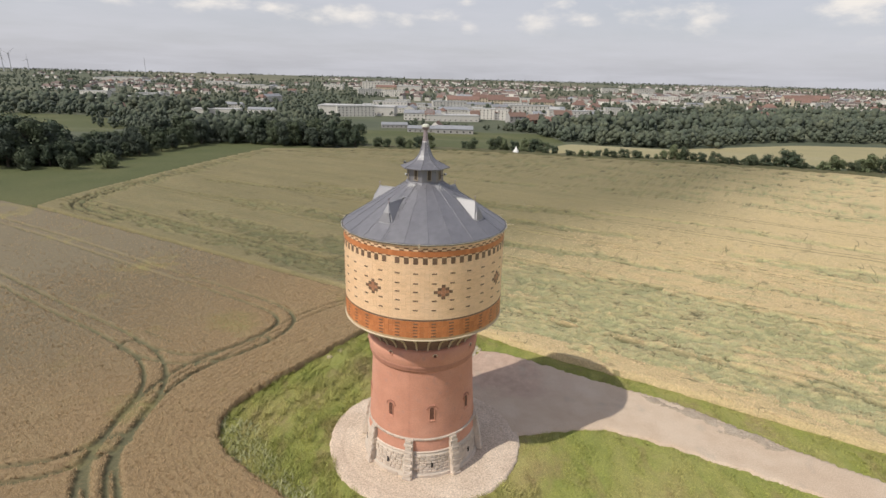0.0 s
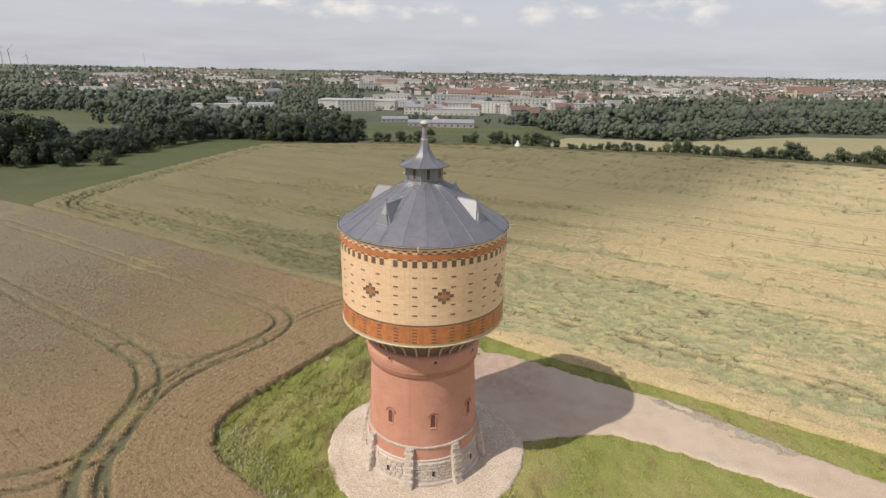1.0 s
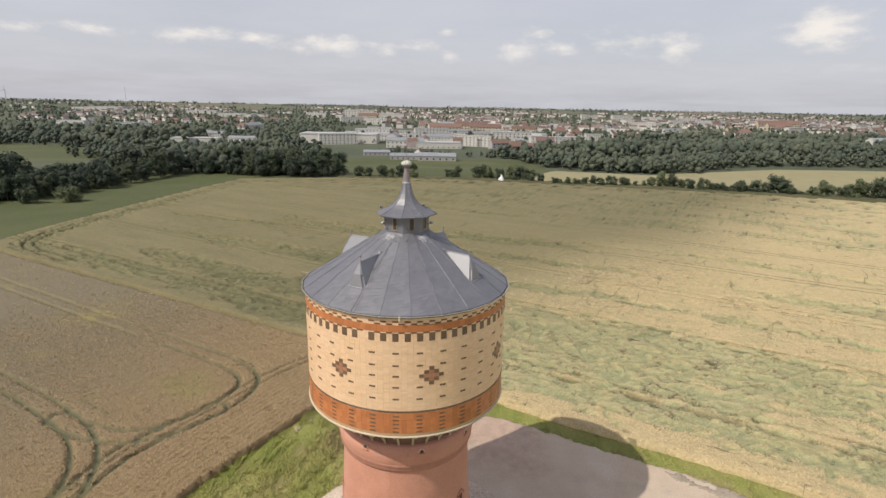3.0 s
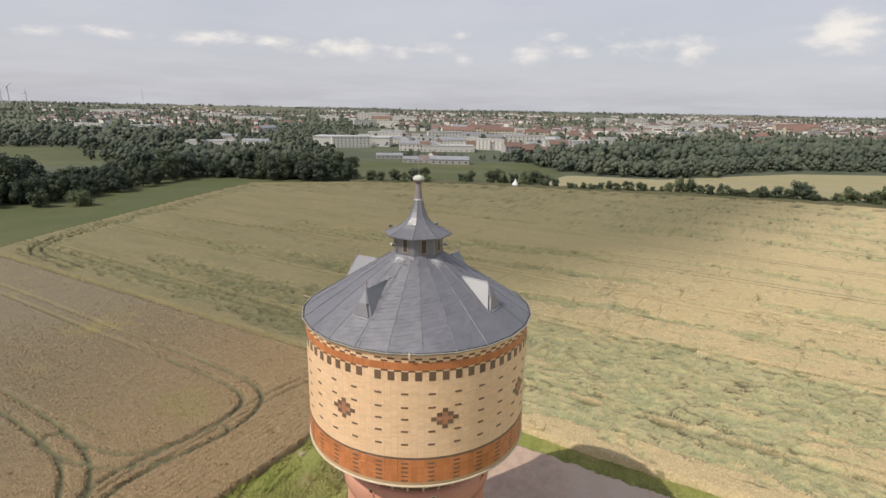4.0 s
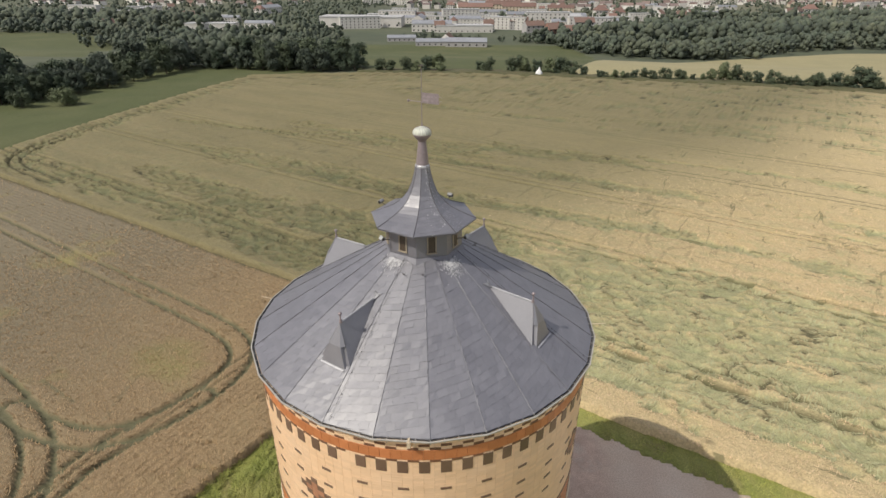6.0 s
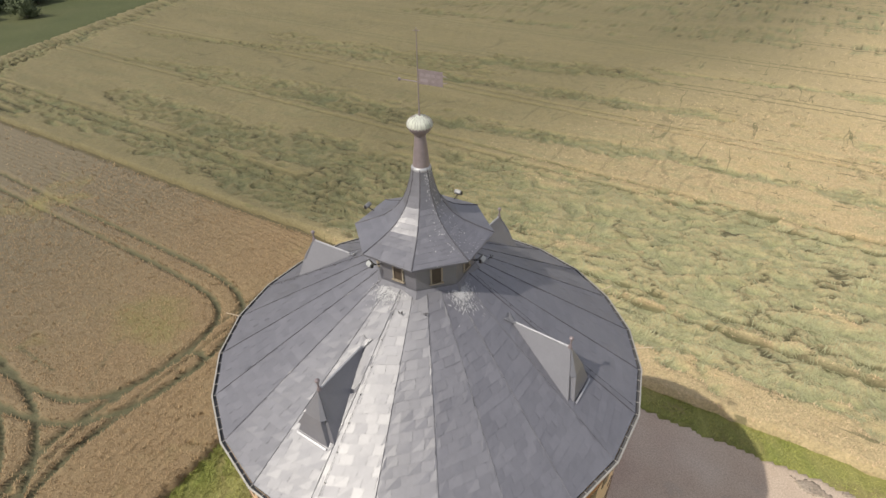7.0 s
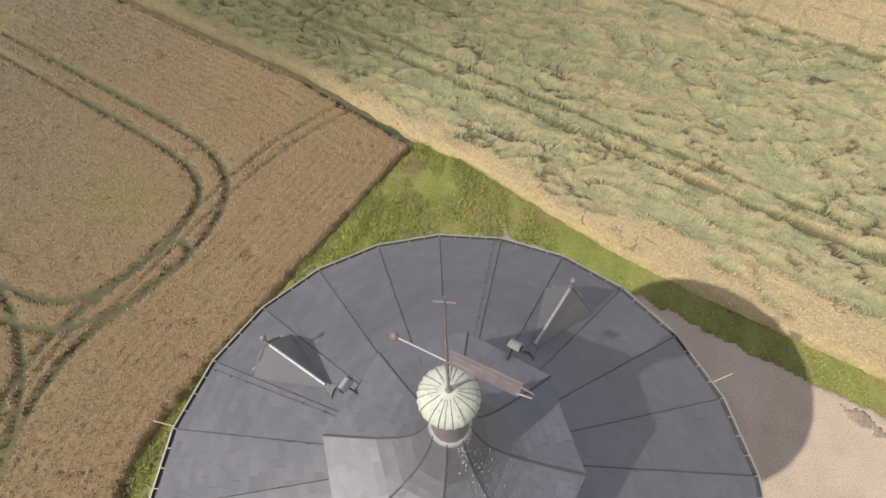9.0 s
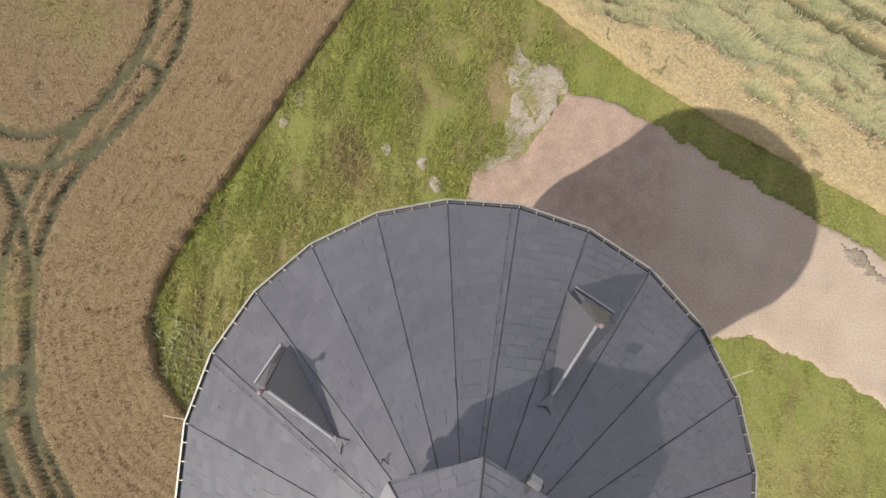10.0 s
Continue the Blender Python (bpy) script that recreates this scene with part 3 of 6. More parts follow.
def tram_press(x, y, lines, gauge=0.98, width=0.34):
    m = np.zeros(x.shape)
    wob = 0.16 * (fbm(x / 1.3, y / 1.3, 2, 44) - 0.5)
    for line in lines:
        d = np.abs(np.abs(line_distance(line, x, y)) - gauge) + wob
        m = np.maximum(m, 1 - smoothstep(width * 0.55, width * 1.25, d))
    return m


def wheat_press(x, y, d):
    m = np.maximum(tram_press(x, y, TRAMS[:2] + TRAMS[3:]), 0.65 * tram_press(x, y, TRAMS[2:3], 0.55, 0.2))
    # trampled turning place where several wheelings cross
    knot = np.exp(-(((x + 25.8) / 2.6) ** 2 + ((y + 0.8) / 7.5) ** 2))
    return np.maximum(m, 0.5 * smoothstep(0.40, 0.62, fbm(x / 0.55, y / 2.4, 3, 8) * (0.25 + 1.0 * knot)))


WEEDY = curve_through([(-23.6, 23.2), (-25.4, 19.6), (-26.9, 17.0), (-26.9, 14.2), (-26.5, 12.1)])


def wheat_look(x, y, d):
    # greyer western side: cloud shadow painted into the crop's tone
    m = wheat_press(x, y, d)
    # a weedy crooked seam inside the loop, and one straight slit
    seam = np.abs(line_distance(WEEDY, x, y))
    weeds = np.exp(-(((x + 26.6) / 3.4) ** 2 + ((y - 20.5) / 2.6) ** 2)) + 0.8 * np.exp(-(((x + 35.0) / 3.6) ** 2 + ((y - 19.0) / 4.0) ** 2))
    m = np.maximum(m, 0.65 * np.exp(-((seam - 0.05) / 0.16) ** 2) * smoothstep(0.3, 0.5, fbm(x / 1.2, y / 1.2, 2, 27)))
    m = np.maximum(m, 0.75 * np.clip(weeds, 0, 1) * smoothstep(0.40, 0.62, fbm(x / 0.8, y / 0.8, 3, 26)))
    m = np.maximum(m, np.exp(-(line_distance([(-34.8, 15.7), (-30.3, 13.5)], x, y) / 0.2) ** 2))
    m = smoothstep(0.30, 0.90, m)
    return m, (1 - m) * 0.95 * smoothstep(-22, -60, x - 0.41 * y + 14 * (fbm(x / 15, y / 15, 3, 6) - 0.5))


def wheat_height(x, y, d):
    top = 0.80 + 0.10 * (fbm(x / 6, y / 6, 3, 3) - 0.5) + 0.10 * (fbm(x / 0.34, y / 0.34, 2, 4) - 0.5)
    gaps = smoothstep(0.80, 0.84, fbm(x / 1.9, y / 0.55, 3, 21))
    top = top + 0.05 * np.sin(d * 2 * math.pi / 0.62) * smoothstep(9.0, 5.0, d)
    return np.where(d < 0.12, 0.25, (top - 0.35 * gaps) * (1 - 0.42 * smoothstep(0.25, 0.9, wheat_press(x, y, d))))


sheet("wheat_field", steps(-80, 6, -260, 60, 0.21, 1.05), steps(-24, 21.4, -180, 26, 0.21, 1.08), WHEAT, wheat_height, M_WHEAT, 0.45, wheat_look,
      "standing ripe brown wheat with curved tractor wheelings", "field", ragged=0.10, turn=SET)

ROW_LINES = []
for off in (10.8, 29.2, 47.6, 66.0, 84.4, 102.8, 121.2, 139.6):
    bx, by = off * -SN + 2.0, off * CS + 20.0
    ROW_LINES.append([(bx - 150 * CS, by - 150 * SN), (bx - 60 * CS, by - 60 * SN), (bx, by), (bx + 60 * CS, by + 60 * SN), (bx + 250 * CS, by + 250 * SN)])


HEADLAND = [curve_through([(-70, 63), (-87, 74), (-88.5, 92), (-85.5, 114), (-81.5, 148), (-77.5, 166), (-45, 176.5), (-1.6, 179.5), (36, 173), (77, 165), (140, 148)])]


def along_across(x, y):
    return x * CS + y * SN, -x * SN + y * CS


# belts of flattened crop in the field's own axes: from, to, half width, how complete
BELTS = ((-104, 27.3, -56, 28.2, 2.6, 0.9), (-60, 28.0, -24, 27.5, 3.4, 1.0), (-80, 36.5, -44, 35.0, 3.4, 0.9), (-42, 38.5, -28, 38.8, 3.0, 0.8), (-76, 50.5, -43, 52.4, 3.8, 0.75), (-98, 49, -74, 52.5, 1.0, 0.5),
         (-113, 62, -72, 69.5, 1.3, 0.6), (-72, 75, -46, 75.5, 4.6, 0.8), (-50, 79, -16, 86, 2.8, 0.75), (-42, 69.5, -2, 73.8, 1.9, 0.7), (-10, 90.5, 22, 93.5, 1.3, 0.55), (-33, 53, -2, 58, 2.1, 0.75),
         (0, 57, 17, 57.6, 1.1, 0.4), (-26, 36.4, -8, 39.5, 4.6, 1.0), (-9, 40.0, 16, 41.0, 8.0, 1.1), (14, 40, 34, 41, 6.0, 0.5), (-34, 25.6, 34, 26.4, 3.4, 0.85), (-32, 31.2, 16, 31.8, 3.8, 1.0), (18, 57.4, 40, 57, 1.8, 0.5),
         (20, 92, 44, 90, 2.0, 0.5), (34, 39, 80, 42, 6.0, 0.4), (30, 73, 90, 76, 3.5, 0.35), (6, 140, 40, 142, 2.5, 0.5), (-30, 118, 20, 124, 2.0, 0.4), (-70, 108, -30, 112, 2.0, 0.4), (40, 26, 90, 28, 3.0, 0.5))


def lodged(x, y, d):
    """1 where wind and rain have laid the crop flat: belts that run with the wheelings."""
    u, v = along_across(x, y)
    n = 0.45 * fbm(u / 8 + 0.08 * v, v / 3.4, 4, 31) + 0.55 * fbm(u / 2.2 - 0.12 * v, v / 0.9, 3, 33)
    best = np.full(np.shape(x), -1.0)
    for u0, v0, u1, v1, half, full in BELTS:
        t = np.clip((u - u0) / (u1 - u0), 0, 1)
        off = np.hypot(0.35 * (u - u0 - t * (u1 - u0)), v - v0 - t * (v1 - v0)) / half
        best = np.maximum(best, full * (1.25 - 1.25 * off))
    best = np.maximum(best, 0.75 * (1 - np.abs(line_distance(HEADLAND[0], x, y)) / 3.4) * smoothstep(120, 60, v))
    m = smoothstep(0.02, 0.24, best + 2.7 * (n - 0.50))
    return m * smoothstep(0.6, 2.0, d)


def folds(x, y):
    """Crumpled waves of flattened crop and the narrow slits between them."""
    u, v = along_across(x, y)
    a, b = u + 0.35 * v, v - 0.25 * u
    wa, wb = a + 1.6 * fbm(u / 2.2, v / 2.2, 2, 61), b + 1.6 * fbm(u / 2.2 + 9, v / 2.2, 2, 62)
    wave = np.clip(1.15 - 2.0 * np.abs(2 * fbm(wa / 3.4, wb / 1.15, 4, 51) - 1), 0, 1) ** 2
    wave = np.maximum(wave, 0.5 * np.clip(1.1 - 2.4 * np.abs(2 * fbm(wa / 1.5 + 4, wb / 0.9, 3, 52) - 1), 0, 1) ** 2)
    step = fbm(wa / 3.4 + 0.02, wb / 1.15 - 0.22, 4, 51)
    slit = smoothstep(0.91, 0.97, 1 - np.abs(2 * step - 1)) * smoothstep(0.46, 0.56, fbm(u / 6, v / 4, 3, 73))
    return wave, slit


def cracks(x, y):
    u, v = along_across(x, y)
    net = 1 - np.abs(2 * fbm(u / 5.0, v / 17, 3, 71) - 1)
    return smoothstep(0.965, 0.99, net) * smoothstep(0.50, 0.62, fbm(u / 6, v / 9, 2, 72)) * smoothstep(44, 52, v) * smoothstep(110, 80, v)


# where cloud shadow over the barley is painted as a darker, greener tint
def cloud_shade(x, y):
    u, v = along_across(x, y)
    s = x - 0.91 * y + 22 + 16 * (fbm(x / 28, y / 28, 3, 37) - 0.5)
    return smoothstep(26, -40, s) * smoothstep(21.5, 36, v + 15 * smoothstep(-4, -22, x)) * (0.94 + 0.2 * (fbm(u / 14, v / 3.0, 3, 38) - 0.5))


def wheelings(x, y):
    u, v = along_across(x, y)
    return np.maximum(tram_press(x, y, ROW_LINES, 0.92, 0.20) * smoothstep(78, 56, v), tram_press(x, y, HEADLAND, 0.95, 0.28))


def barley_look(x, y, d):
    low = lodged(x, y, d)
    wave, slit = folds(x, y)
    u, v = along_across(x, y)
    wisps = 0.40 * smoothstep(0.50, 0.66, fbm(u / 2.4 - 0.1 * v, v / 0.8, 3, 35)) * smoothstep(22.5, 25, v) * smoothstep(100, 45, v)
    m = np.maximum(np.maximum(low * (1.0 - 0.75 * wave), 0.26 * cloud_shade(x, y)), wisps)
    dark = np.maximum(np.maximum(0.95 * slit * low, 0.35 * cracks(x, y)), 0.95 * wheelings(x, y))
    return np.clip(m, 0, 1), np.clip(dark, 0, 1), np.clip(cloud_shade(x, y), 0, 1)


def barley_height(x, y, d):
    low = lodged(x, y, d)
    wave, slit = folds(x, y)
    top = 0.80 + 0.18 * (fbm(x / 0.5, y / 0.5, 2, 14) - 0.5) + 0.10 * (fbm(x / 5, y / 5, 2, 15) - 0.5)
    flat = 0.18 + 0.58 * wave + 0.10 * (fbm(x / 0.4, y / 0.4, 2, 16) - 0.5) - 0.25 * slit
    h = top * (1 - low) + np.minimum(flat, 0.75) * low
    h = h * (1 - 0.85 * wheelings(x, y))
    return np.where(d < 0.12, 0.3, np.maximum(h, 0.06))


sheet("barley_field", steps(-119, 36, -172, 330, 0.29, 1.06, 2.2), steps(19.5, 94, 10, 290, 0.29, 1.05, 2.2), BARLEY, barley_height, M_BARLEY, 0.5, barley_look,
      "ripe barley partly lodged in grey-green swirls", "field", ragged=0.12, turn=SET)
MARGIN = [(-4.0, 26.2), (-15.8, 32.6), (-26.1, 37.4), (-47.3, 47.9), (-94.2, 70.0), (-94.6, 72.2), (-46.7, 49.9), (-25.6, 39.3), (-15.2, 34.4), (-4.2, 28.0)]
sheet("field_margin", np.arange(-118, 0, 0.4), np.arange(19, 25, 0.25), MARGIN, lambda x, y, d: 0.05 + 0.2 * fbm(x / 0.8, y / 0.8, 2, 83), M_SOIL, 0.4, None,
      "narrow grassy margin between the two crops, their shade painted in", "margin", turn=SET)

GRASS = [(-5.0, 27.5), (-9.4, 20.6), (-13.2, 13.4), (-15.8, 8.6), (-18.3, 3.6), (-18.7, 0.6), (-17.6, -2.2), (-16.0, -4.2), (-13.4, -6.0), (-9.8, -8.2), (-4.8, -12.0),
         (3.5, -23.0), (13.0, -61.0), (120.0, -61.0), (120.0, -42.0), (60.0, -7.5), (40.4, 2.9), (34.0, 6.2), (24.0, 11.5), (15.2, 15.6), (8.6, 19.0), (2.6, 23.1), (-1.0, 25.6)]


def grass_height(x, y, d):
    return 0.02 + 0.22 * np.clip(d / 0.6, 0, 1) * fbm(x / 0.7, y / 0.7, 3, 6) * (0.35 + fbm(x / 4, y / 4, 2, 9))


def dry_grass(x, y, d):
    lane = np.exp(-(line_distance([(-0.6, 12.0), (0.4, 15.0), (1.2, 18.0), (0.2, 20.5)], x, y) / 1.3) ** 2)
    spots = smoothstep(0.56, 0.70, fbm(x / 2.6, y / 2.6, 3, 88))
    return np.clip(1.15 * lane * (0.4 + fbm(x / 0.8, y / 0.8, 2, 87)) + 0.55 * spots, 0, 1)


sheet("grass_plot", steps(-19.5, 28, -20, 121, 0.25, 1.08), steps(-13, 28, -62, 30, 0.25, 1.10), GRASS, grass_height, M_GRASS, 0.3, dry_grass,
      "rough tufted grass round the tower", "grass", ragged=0.2)

RING = [(0.25 + (8.25 + 0.12 * math.sin(3 * a)) * math.cos(a), 0.25 + (8.25 + 0.1 * math.cos(2 * a)) * math.sin(a)) for a in (2 * math.pi * k / 48 for k in range(48))]
YARD = [(-0.6, 6.0), (-0.5, 11.2), (2.6, 12.6), (3.9, 15.0), (4.8, 16.8), (6.9, 16.5), (9.8, 15.5), (14.4, 13.1), (19.6, 10.5), (23.6, 8.6), (28.4, 5.2), (32.0, 2.2), (36.5, -0.6),
        (45.0, -4.6), (70.0, -16.0), (110.0, -36.0), (110.0, -40.0), (66.0, -20.0), (42.0, -9.0), (33.0, -4.4), (30.9, -3.4), (26.0, -0.9), (22.1, 1.0), (19.2, 2.3), (16.4, 3.3),
        (12.7, 2.6), (8.6, 1.5), (5.0, 1.0)]


def stony(x, y, d):
    ring = np.hypot(x - 0.25, y - 0.25)
    return 0.245 + 0.05 * smoothstep(0, 0.6, d) - 0.05 * np.exp(-((ring - 6.9) / 0.10) ** 2) + 0.012 * fbm(x / 0.25, y / 0.25, 2, 7)


sheet("gravel_ring", np.arange(-8.8, 9.4, 0.15), np.arange(-8.8, 9.4, 0.15), RING, lambda x, y, d: stony(x, y, d) + 0.008, M_GRAVEL, 0.2, None,
      "pale gravel apron ringing the tower", "gravel", ragged=0.12)
sheet("yard", steps(-1, 34, -2, 111, 0.25, 1.08), steps(-5, 18, -41, 19, 0.25, 1.10), YARD, stony, M_YARD, 0.3, lambda x, y, d: smoothstep(17, 7, x + 6 * (fbm(x / 2.5, y / 2.5, 3, 52) - 0.5)) * smoothstep(6.0, 10.5, y + 4 * (fbm(x / 2.0, y / 2.0, 2, 53) - 0.5)),
      "compacted pale reddish yard and gravel drive", "yard", ragged=0.3)

sheet("rubble_strip", np.arange(19, 34, 0.14), np.arange(0.5, 11, 0.14), [(20.5, 9.4), (23.8, 7.9), (28.2, 4.8), (31.5, 2.0), (30.6, 1.6), (27.2, 3.9), (23.5, 6.6)],
      lambda x, y, d: stony(x, y, 9) - 0.02 + 0.12 * fbm(x / 0.4, y / 0.4, 2, 18), M_RUBBLE, 0.25, None, "dark loose rubble along the drive", "rubble", ragged=0.9)
sheet("gravel_spill", np.arange(-1, 6, 0.12), np.arange(9.4, 20, 0.12), [(1.6, 19.4), (4.4, 17.9), (5.2, 17.1), (4.6, 15.4), (3.7, 13.4), (3.3, 11.2), (3.2, 9.8), (-0.5, 9.8), (-0.3, 11.8), (1.2, 12.6), (1.7, 15.0), (1.2, 17.0)],
      lambda x, y, d: 0.085 + 0.17 * fbm(x / 0.45, y / 0.45, 3, 19), M_SPILL, 0.25, None, "stony grey gravel mixed with thin grass beside the yard", "gravel", ragged=0.9)
for bx, by, br in ((-5.5, 12.3, 0.34), (-3.1, 11.6, 0.42), (-2.4, 10.4, 0.48), (-11.2, 15.0, 0.40), (-12.0, 13.4, 0.30)):
    sheet("bare_patch", np.arange(bx - 1.4, bx + 1.4, 0.12), np.arange(by - 1.4, by + 1.4, 0.12), [(bx + br * math.cos(t), by + br * 1.25 * math.sin(t)) for t in (k * math.pi / 6 for k in range(12))],
          lambda x, y, d: 0.10 + 0.12 * fbm(x / 0.3, y / 0.3, 2, 5), M_SPILL, 0.15, None, "bare pale patch in the grass", "bare ground", ragged=0.3)

# green strip and meadow beside the wood, far field past the hedge, valley meadows
flat_cover = lambda x, y, d: 0.10 + 0.10 * fbm(x / 3, y / 3, 2, 2)
sheet("meadow_strip", np.arange(-250, -40, 2.5), np.arange(60, 200, 2.5), [(-94.3, 70.5), (-95, 82), (-92, 113.6), (-88, 149), (-83, 174), (-60, 184), (-70, 196), (-120, 198), (-150, 150), (-250, 160),
      (-250, 128), (-150, 93)], flat_cover, M_MEADOW, 3, None, "mown green meadow strip between crop and wood", "meadow", ragged=0.6)
sheet("upper_meadow", np.arange(-900, -160, 12.0), np.arange(200, 720, 12.0), [(-180, 222), (-260, 215), (-420, 240), (-800, 420), (-800, 690), (-610, 640), (-500, 640), (-400, 560)], flat_cover, M_MEADOW, 14, None,
      "pale green hay meadow past the wood", "meadow")
sheet("valley_meadow", np.arange(-180, 120, 8.0), np.arange(190, 620, 8.0), [(-90, 192), (30, 196), (60, 300), (85, 480), (70, 570), (-20, 575), (-130, 560), (-150, 400)], flat_cover, M_MEADOW, 10, None,
      "green valley meadow in front of the barns", "meadow")
sheet("far_field", np.arange(20, 560, 8.0), np.arange(120, 620, 8.0), [(30, 192), (60, 189), (130, 178), (230, 160), (330, 150), (520, 260), (520, 540), (410, 548), (319, 540), (186, 478), (110, 420), (60, 300)],
      flat_cover, M_FARFIELD, 10, None, "pale ripening grain field behind the hedge", "field")


def blades(name, x, y, z, height, lean, width, mat, seed, label, category, count=3):
    """Many little upright blades in one mesh."""
    rng = np.random.default_rng(seed)
    n = len(x)
    x, y, z = np.repeat(x, count), np.repeat(y, count), np.repeat(z, count)
    a = rng.uniform(0, 2 * np.pi, n * count)
    h = height * rng.uniform(0.6, 1.25, n * count)
    off = rng.uniform(0, 1.6, n * count) * width
    b = rng.uniform(0, 2 * np.pi, n * count)
    bx, by = x + off * np.cos(b), y + off * np.sin(b)
    tx, ty = bx + lean * h * np.cos(a), by + lean * h * np.sin(a)
    px, py = -np.sin(a) * width / 2, np.cos(a) * width / 2
    v = np.stack([np.stack([bx - px, by - py, z], 1), np.stack([bx + px, by + py, z], 1), np.stack([tx, ty, z + h], 1)], 1).reshape(-1, 3)
    ob = mesh_object(name, v, np.arange(n * count * 3).reshape(-1, 3), mat)
    return tagged(ob, label, category, kind="stuff")


def scatter(poly, n, box, seed, inner=0.0):
    rng = np.random.default_rng(seed)
    x, y = rng.uniform(box[0], box[1], n), rng.uniform(box[2], box[3], n)
    d = inside_distance(poly, x, y)
    ok = d > inner
    return x[ok], y[ok], d[ok]


gx, gy, gd = scatter(GRASS, 170000, (-19, 45, -13, 28), 5, 0.0)
ok = (inside_distance(RING, gx, gy) < 0.05) & (inside_distance([(1.6, 19.4), (4.4, 17.9), (5.2, 17.1), (3.3, 11.2), (-0.3, 11.8), (1.2, 12.6), (1.7, 15.0), (1.2, 17.0)], gx, gy) < 1.3 * np.random.default_rng(12).uniform(size=len(gx)) ** 3) & (inside_distance(YARD, gx, gy) < 0.15 + 0.5 * (fbm(gx / 1.1, gy / 1.1, 2, 3) - 0.5))
gx, gy, gd = gx[ok], gy[ok], gd[ok]
blades("grass_tufts", gx, gy, land(gx, gy) + grass_height(gx, gy, gd) - 0.03, (0.07 + 0.42 * smoothstep(0.25, 0.80, fbm(gx / 0.7, gy / 1.9, 3, 77)) * (1 - 0.75 * smoothstep(4, 9, gx + 0.6 * gy) * smoothstep(2, 6, gx))).repeat(3), 1.1, 0.06, M_BLADE, 6, "long green and yellowing grass tufts", "grass")
wx, wy, wd = scatter([(-18.6, 1.5), (-17.0, -3.0), (-13.0, -6.4), (-8, -10), (-6, -8.4), (-12.0, -3.6), (-15.5, 1.0)], 1500, (-19, -5, -11, 2), 8)
blades("weeds", wx, wy, land(wx, wy) + 0.15, np.full(len(wx) * 3, 0.34), 1.1, 0.14, M_WEED, 9, "grey-green weeds along the crop edge", "weeds")


def ears(name, poly, box, n, seed, mid, reach, keep, height, mat, label, category, size):
    """Standing ears, thinning out with distance from mid."""
    x, y, d = scatter(poly, n, box, seed, 0.05)
    r = np.hypot(x - mid[0], y - mid[1])
    ok = keep(x, y, d) & (np.random.default_rng(seed + 1).uniform(size=len(x)) < 1 - smoothstep(reach * 0.35, reach, r) * 0.96)
    x, y, d, r = x[ok], y[ok], d[ok], r[ok]
    grow = np.repeat(1 + 0.35 * smoothstep(reach * 0.4, reach, r), 2)
    blades(name, x, y, land(x, y) + height(x, y, d) - 0.10, 0.22 * grow, 0.85, size * grow, mat, seed, label, category, 2)


ears("wheat_ears", WHEAT, (-95, -4, -11, 72), 420000, 15, (-18, 4), 58, lambda x, y, d: wheat_height(x, y, d) > 0.64, wheat_height, M_EAR, "nodding brown wheat ears", "wheat", 0.07)
ears("barley_ears", BARLEY, (-60, 95, -20, 120), 560000, 25, (12, 22), 66, lambda x, y, d: (barley_height(x, y, d) > 0.62) & (lodged(x, y, d) < 0.3) & (cloud_shade(x, y) < 0.9 * fbm(x / 0.3, y / 0.3, 2, 40)), barley_height, M_EAR2, "pale nodding barley ears", "barley", 0.065)

# flattened straw, combed into swirls
sx, sy, sd = scatter(BARLEY, 300000, (-62, 70, 4, 100), 45, 0.5)
ok = (lodged(sx, sy, sd) > 0.55) & (folds(sx, sy)[1] < 0.2) & (wheelings(sx, sy) < 0.2) & (np.random.default_rng(46).uniform(size=len(sx)) < 1 - 0.9 * smoothstep(30, 85, np.hypot(sx - 10, sy - 25)))
sx, sy, sd = sx[ok], sy[ok], sd[ok]
rng = np.random.default_rng(47)
flow = 4.4 * fbm(sx / 7.0, sy / 7.0, 3, 48) + 3.0 * fbm(sx / 1.8, sy / 1.8, 2, 49) + rng.normal(0, 0.22, len(sx)) + 1.2
sl, sw = rng.uniform(0.45, 0.95, len(sx)), rng.uniform(0.022, 0.045, len(sx))
dx, dy = np.cos(flow), np.sin(flow)
ex, ey = sx + sl * dx, sy + sl * dy
ez = land(ex, ey) + barley_height(ex, ey, np.maximum(sd, 1)) + rng.uniform(0.0, 0.05, len(sx))
sz = land(sx, sy) + barley_height(sx, sy, sd) + 0.015
ez = np.minimum(ez, sz + 0.16)
sv = np.stack([np.stack([sx - dy * sw, sy + dx * sw, sz], 1), np.stack([sx + dy * sw, sy - dx * sw, sz], 1), np.stack([ex, ey, ez], 1)], 1).reshape(-1, 3)
tagged(mesh_object("lodged_straw", sv, np.arange(len(sv)).reshape(-1, 3), M_STRAW, attr=(np.zeros(len(sv)), np.zeros(len(sv)), np.clip(cloud_shade(sx, sy), 0, 1).repeat(3))), "grey-green barley straw beaten flat into swirls", "barley", kind="stuff")

# ---- the water tower ----
tower = empty("water_tower", "round brick water tower with tiled tank and slate roof", "water tower")
BASE = 0.25


def polar(r, degrees, z):
    return Vector((r * math.cos(radians(degrees)), r * math.sin(radians(degrees)), z))


def stand(r, degrees, z):
    """A pose on a round wall: x along the wall, y outward, z up."""
    return Matrix.Translation(polar(r, degrees, z)) @ Matrix.Rotation(radians(degrees - 90), 4, "Z")


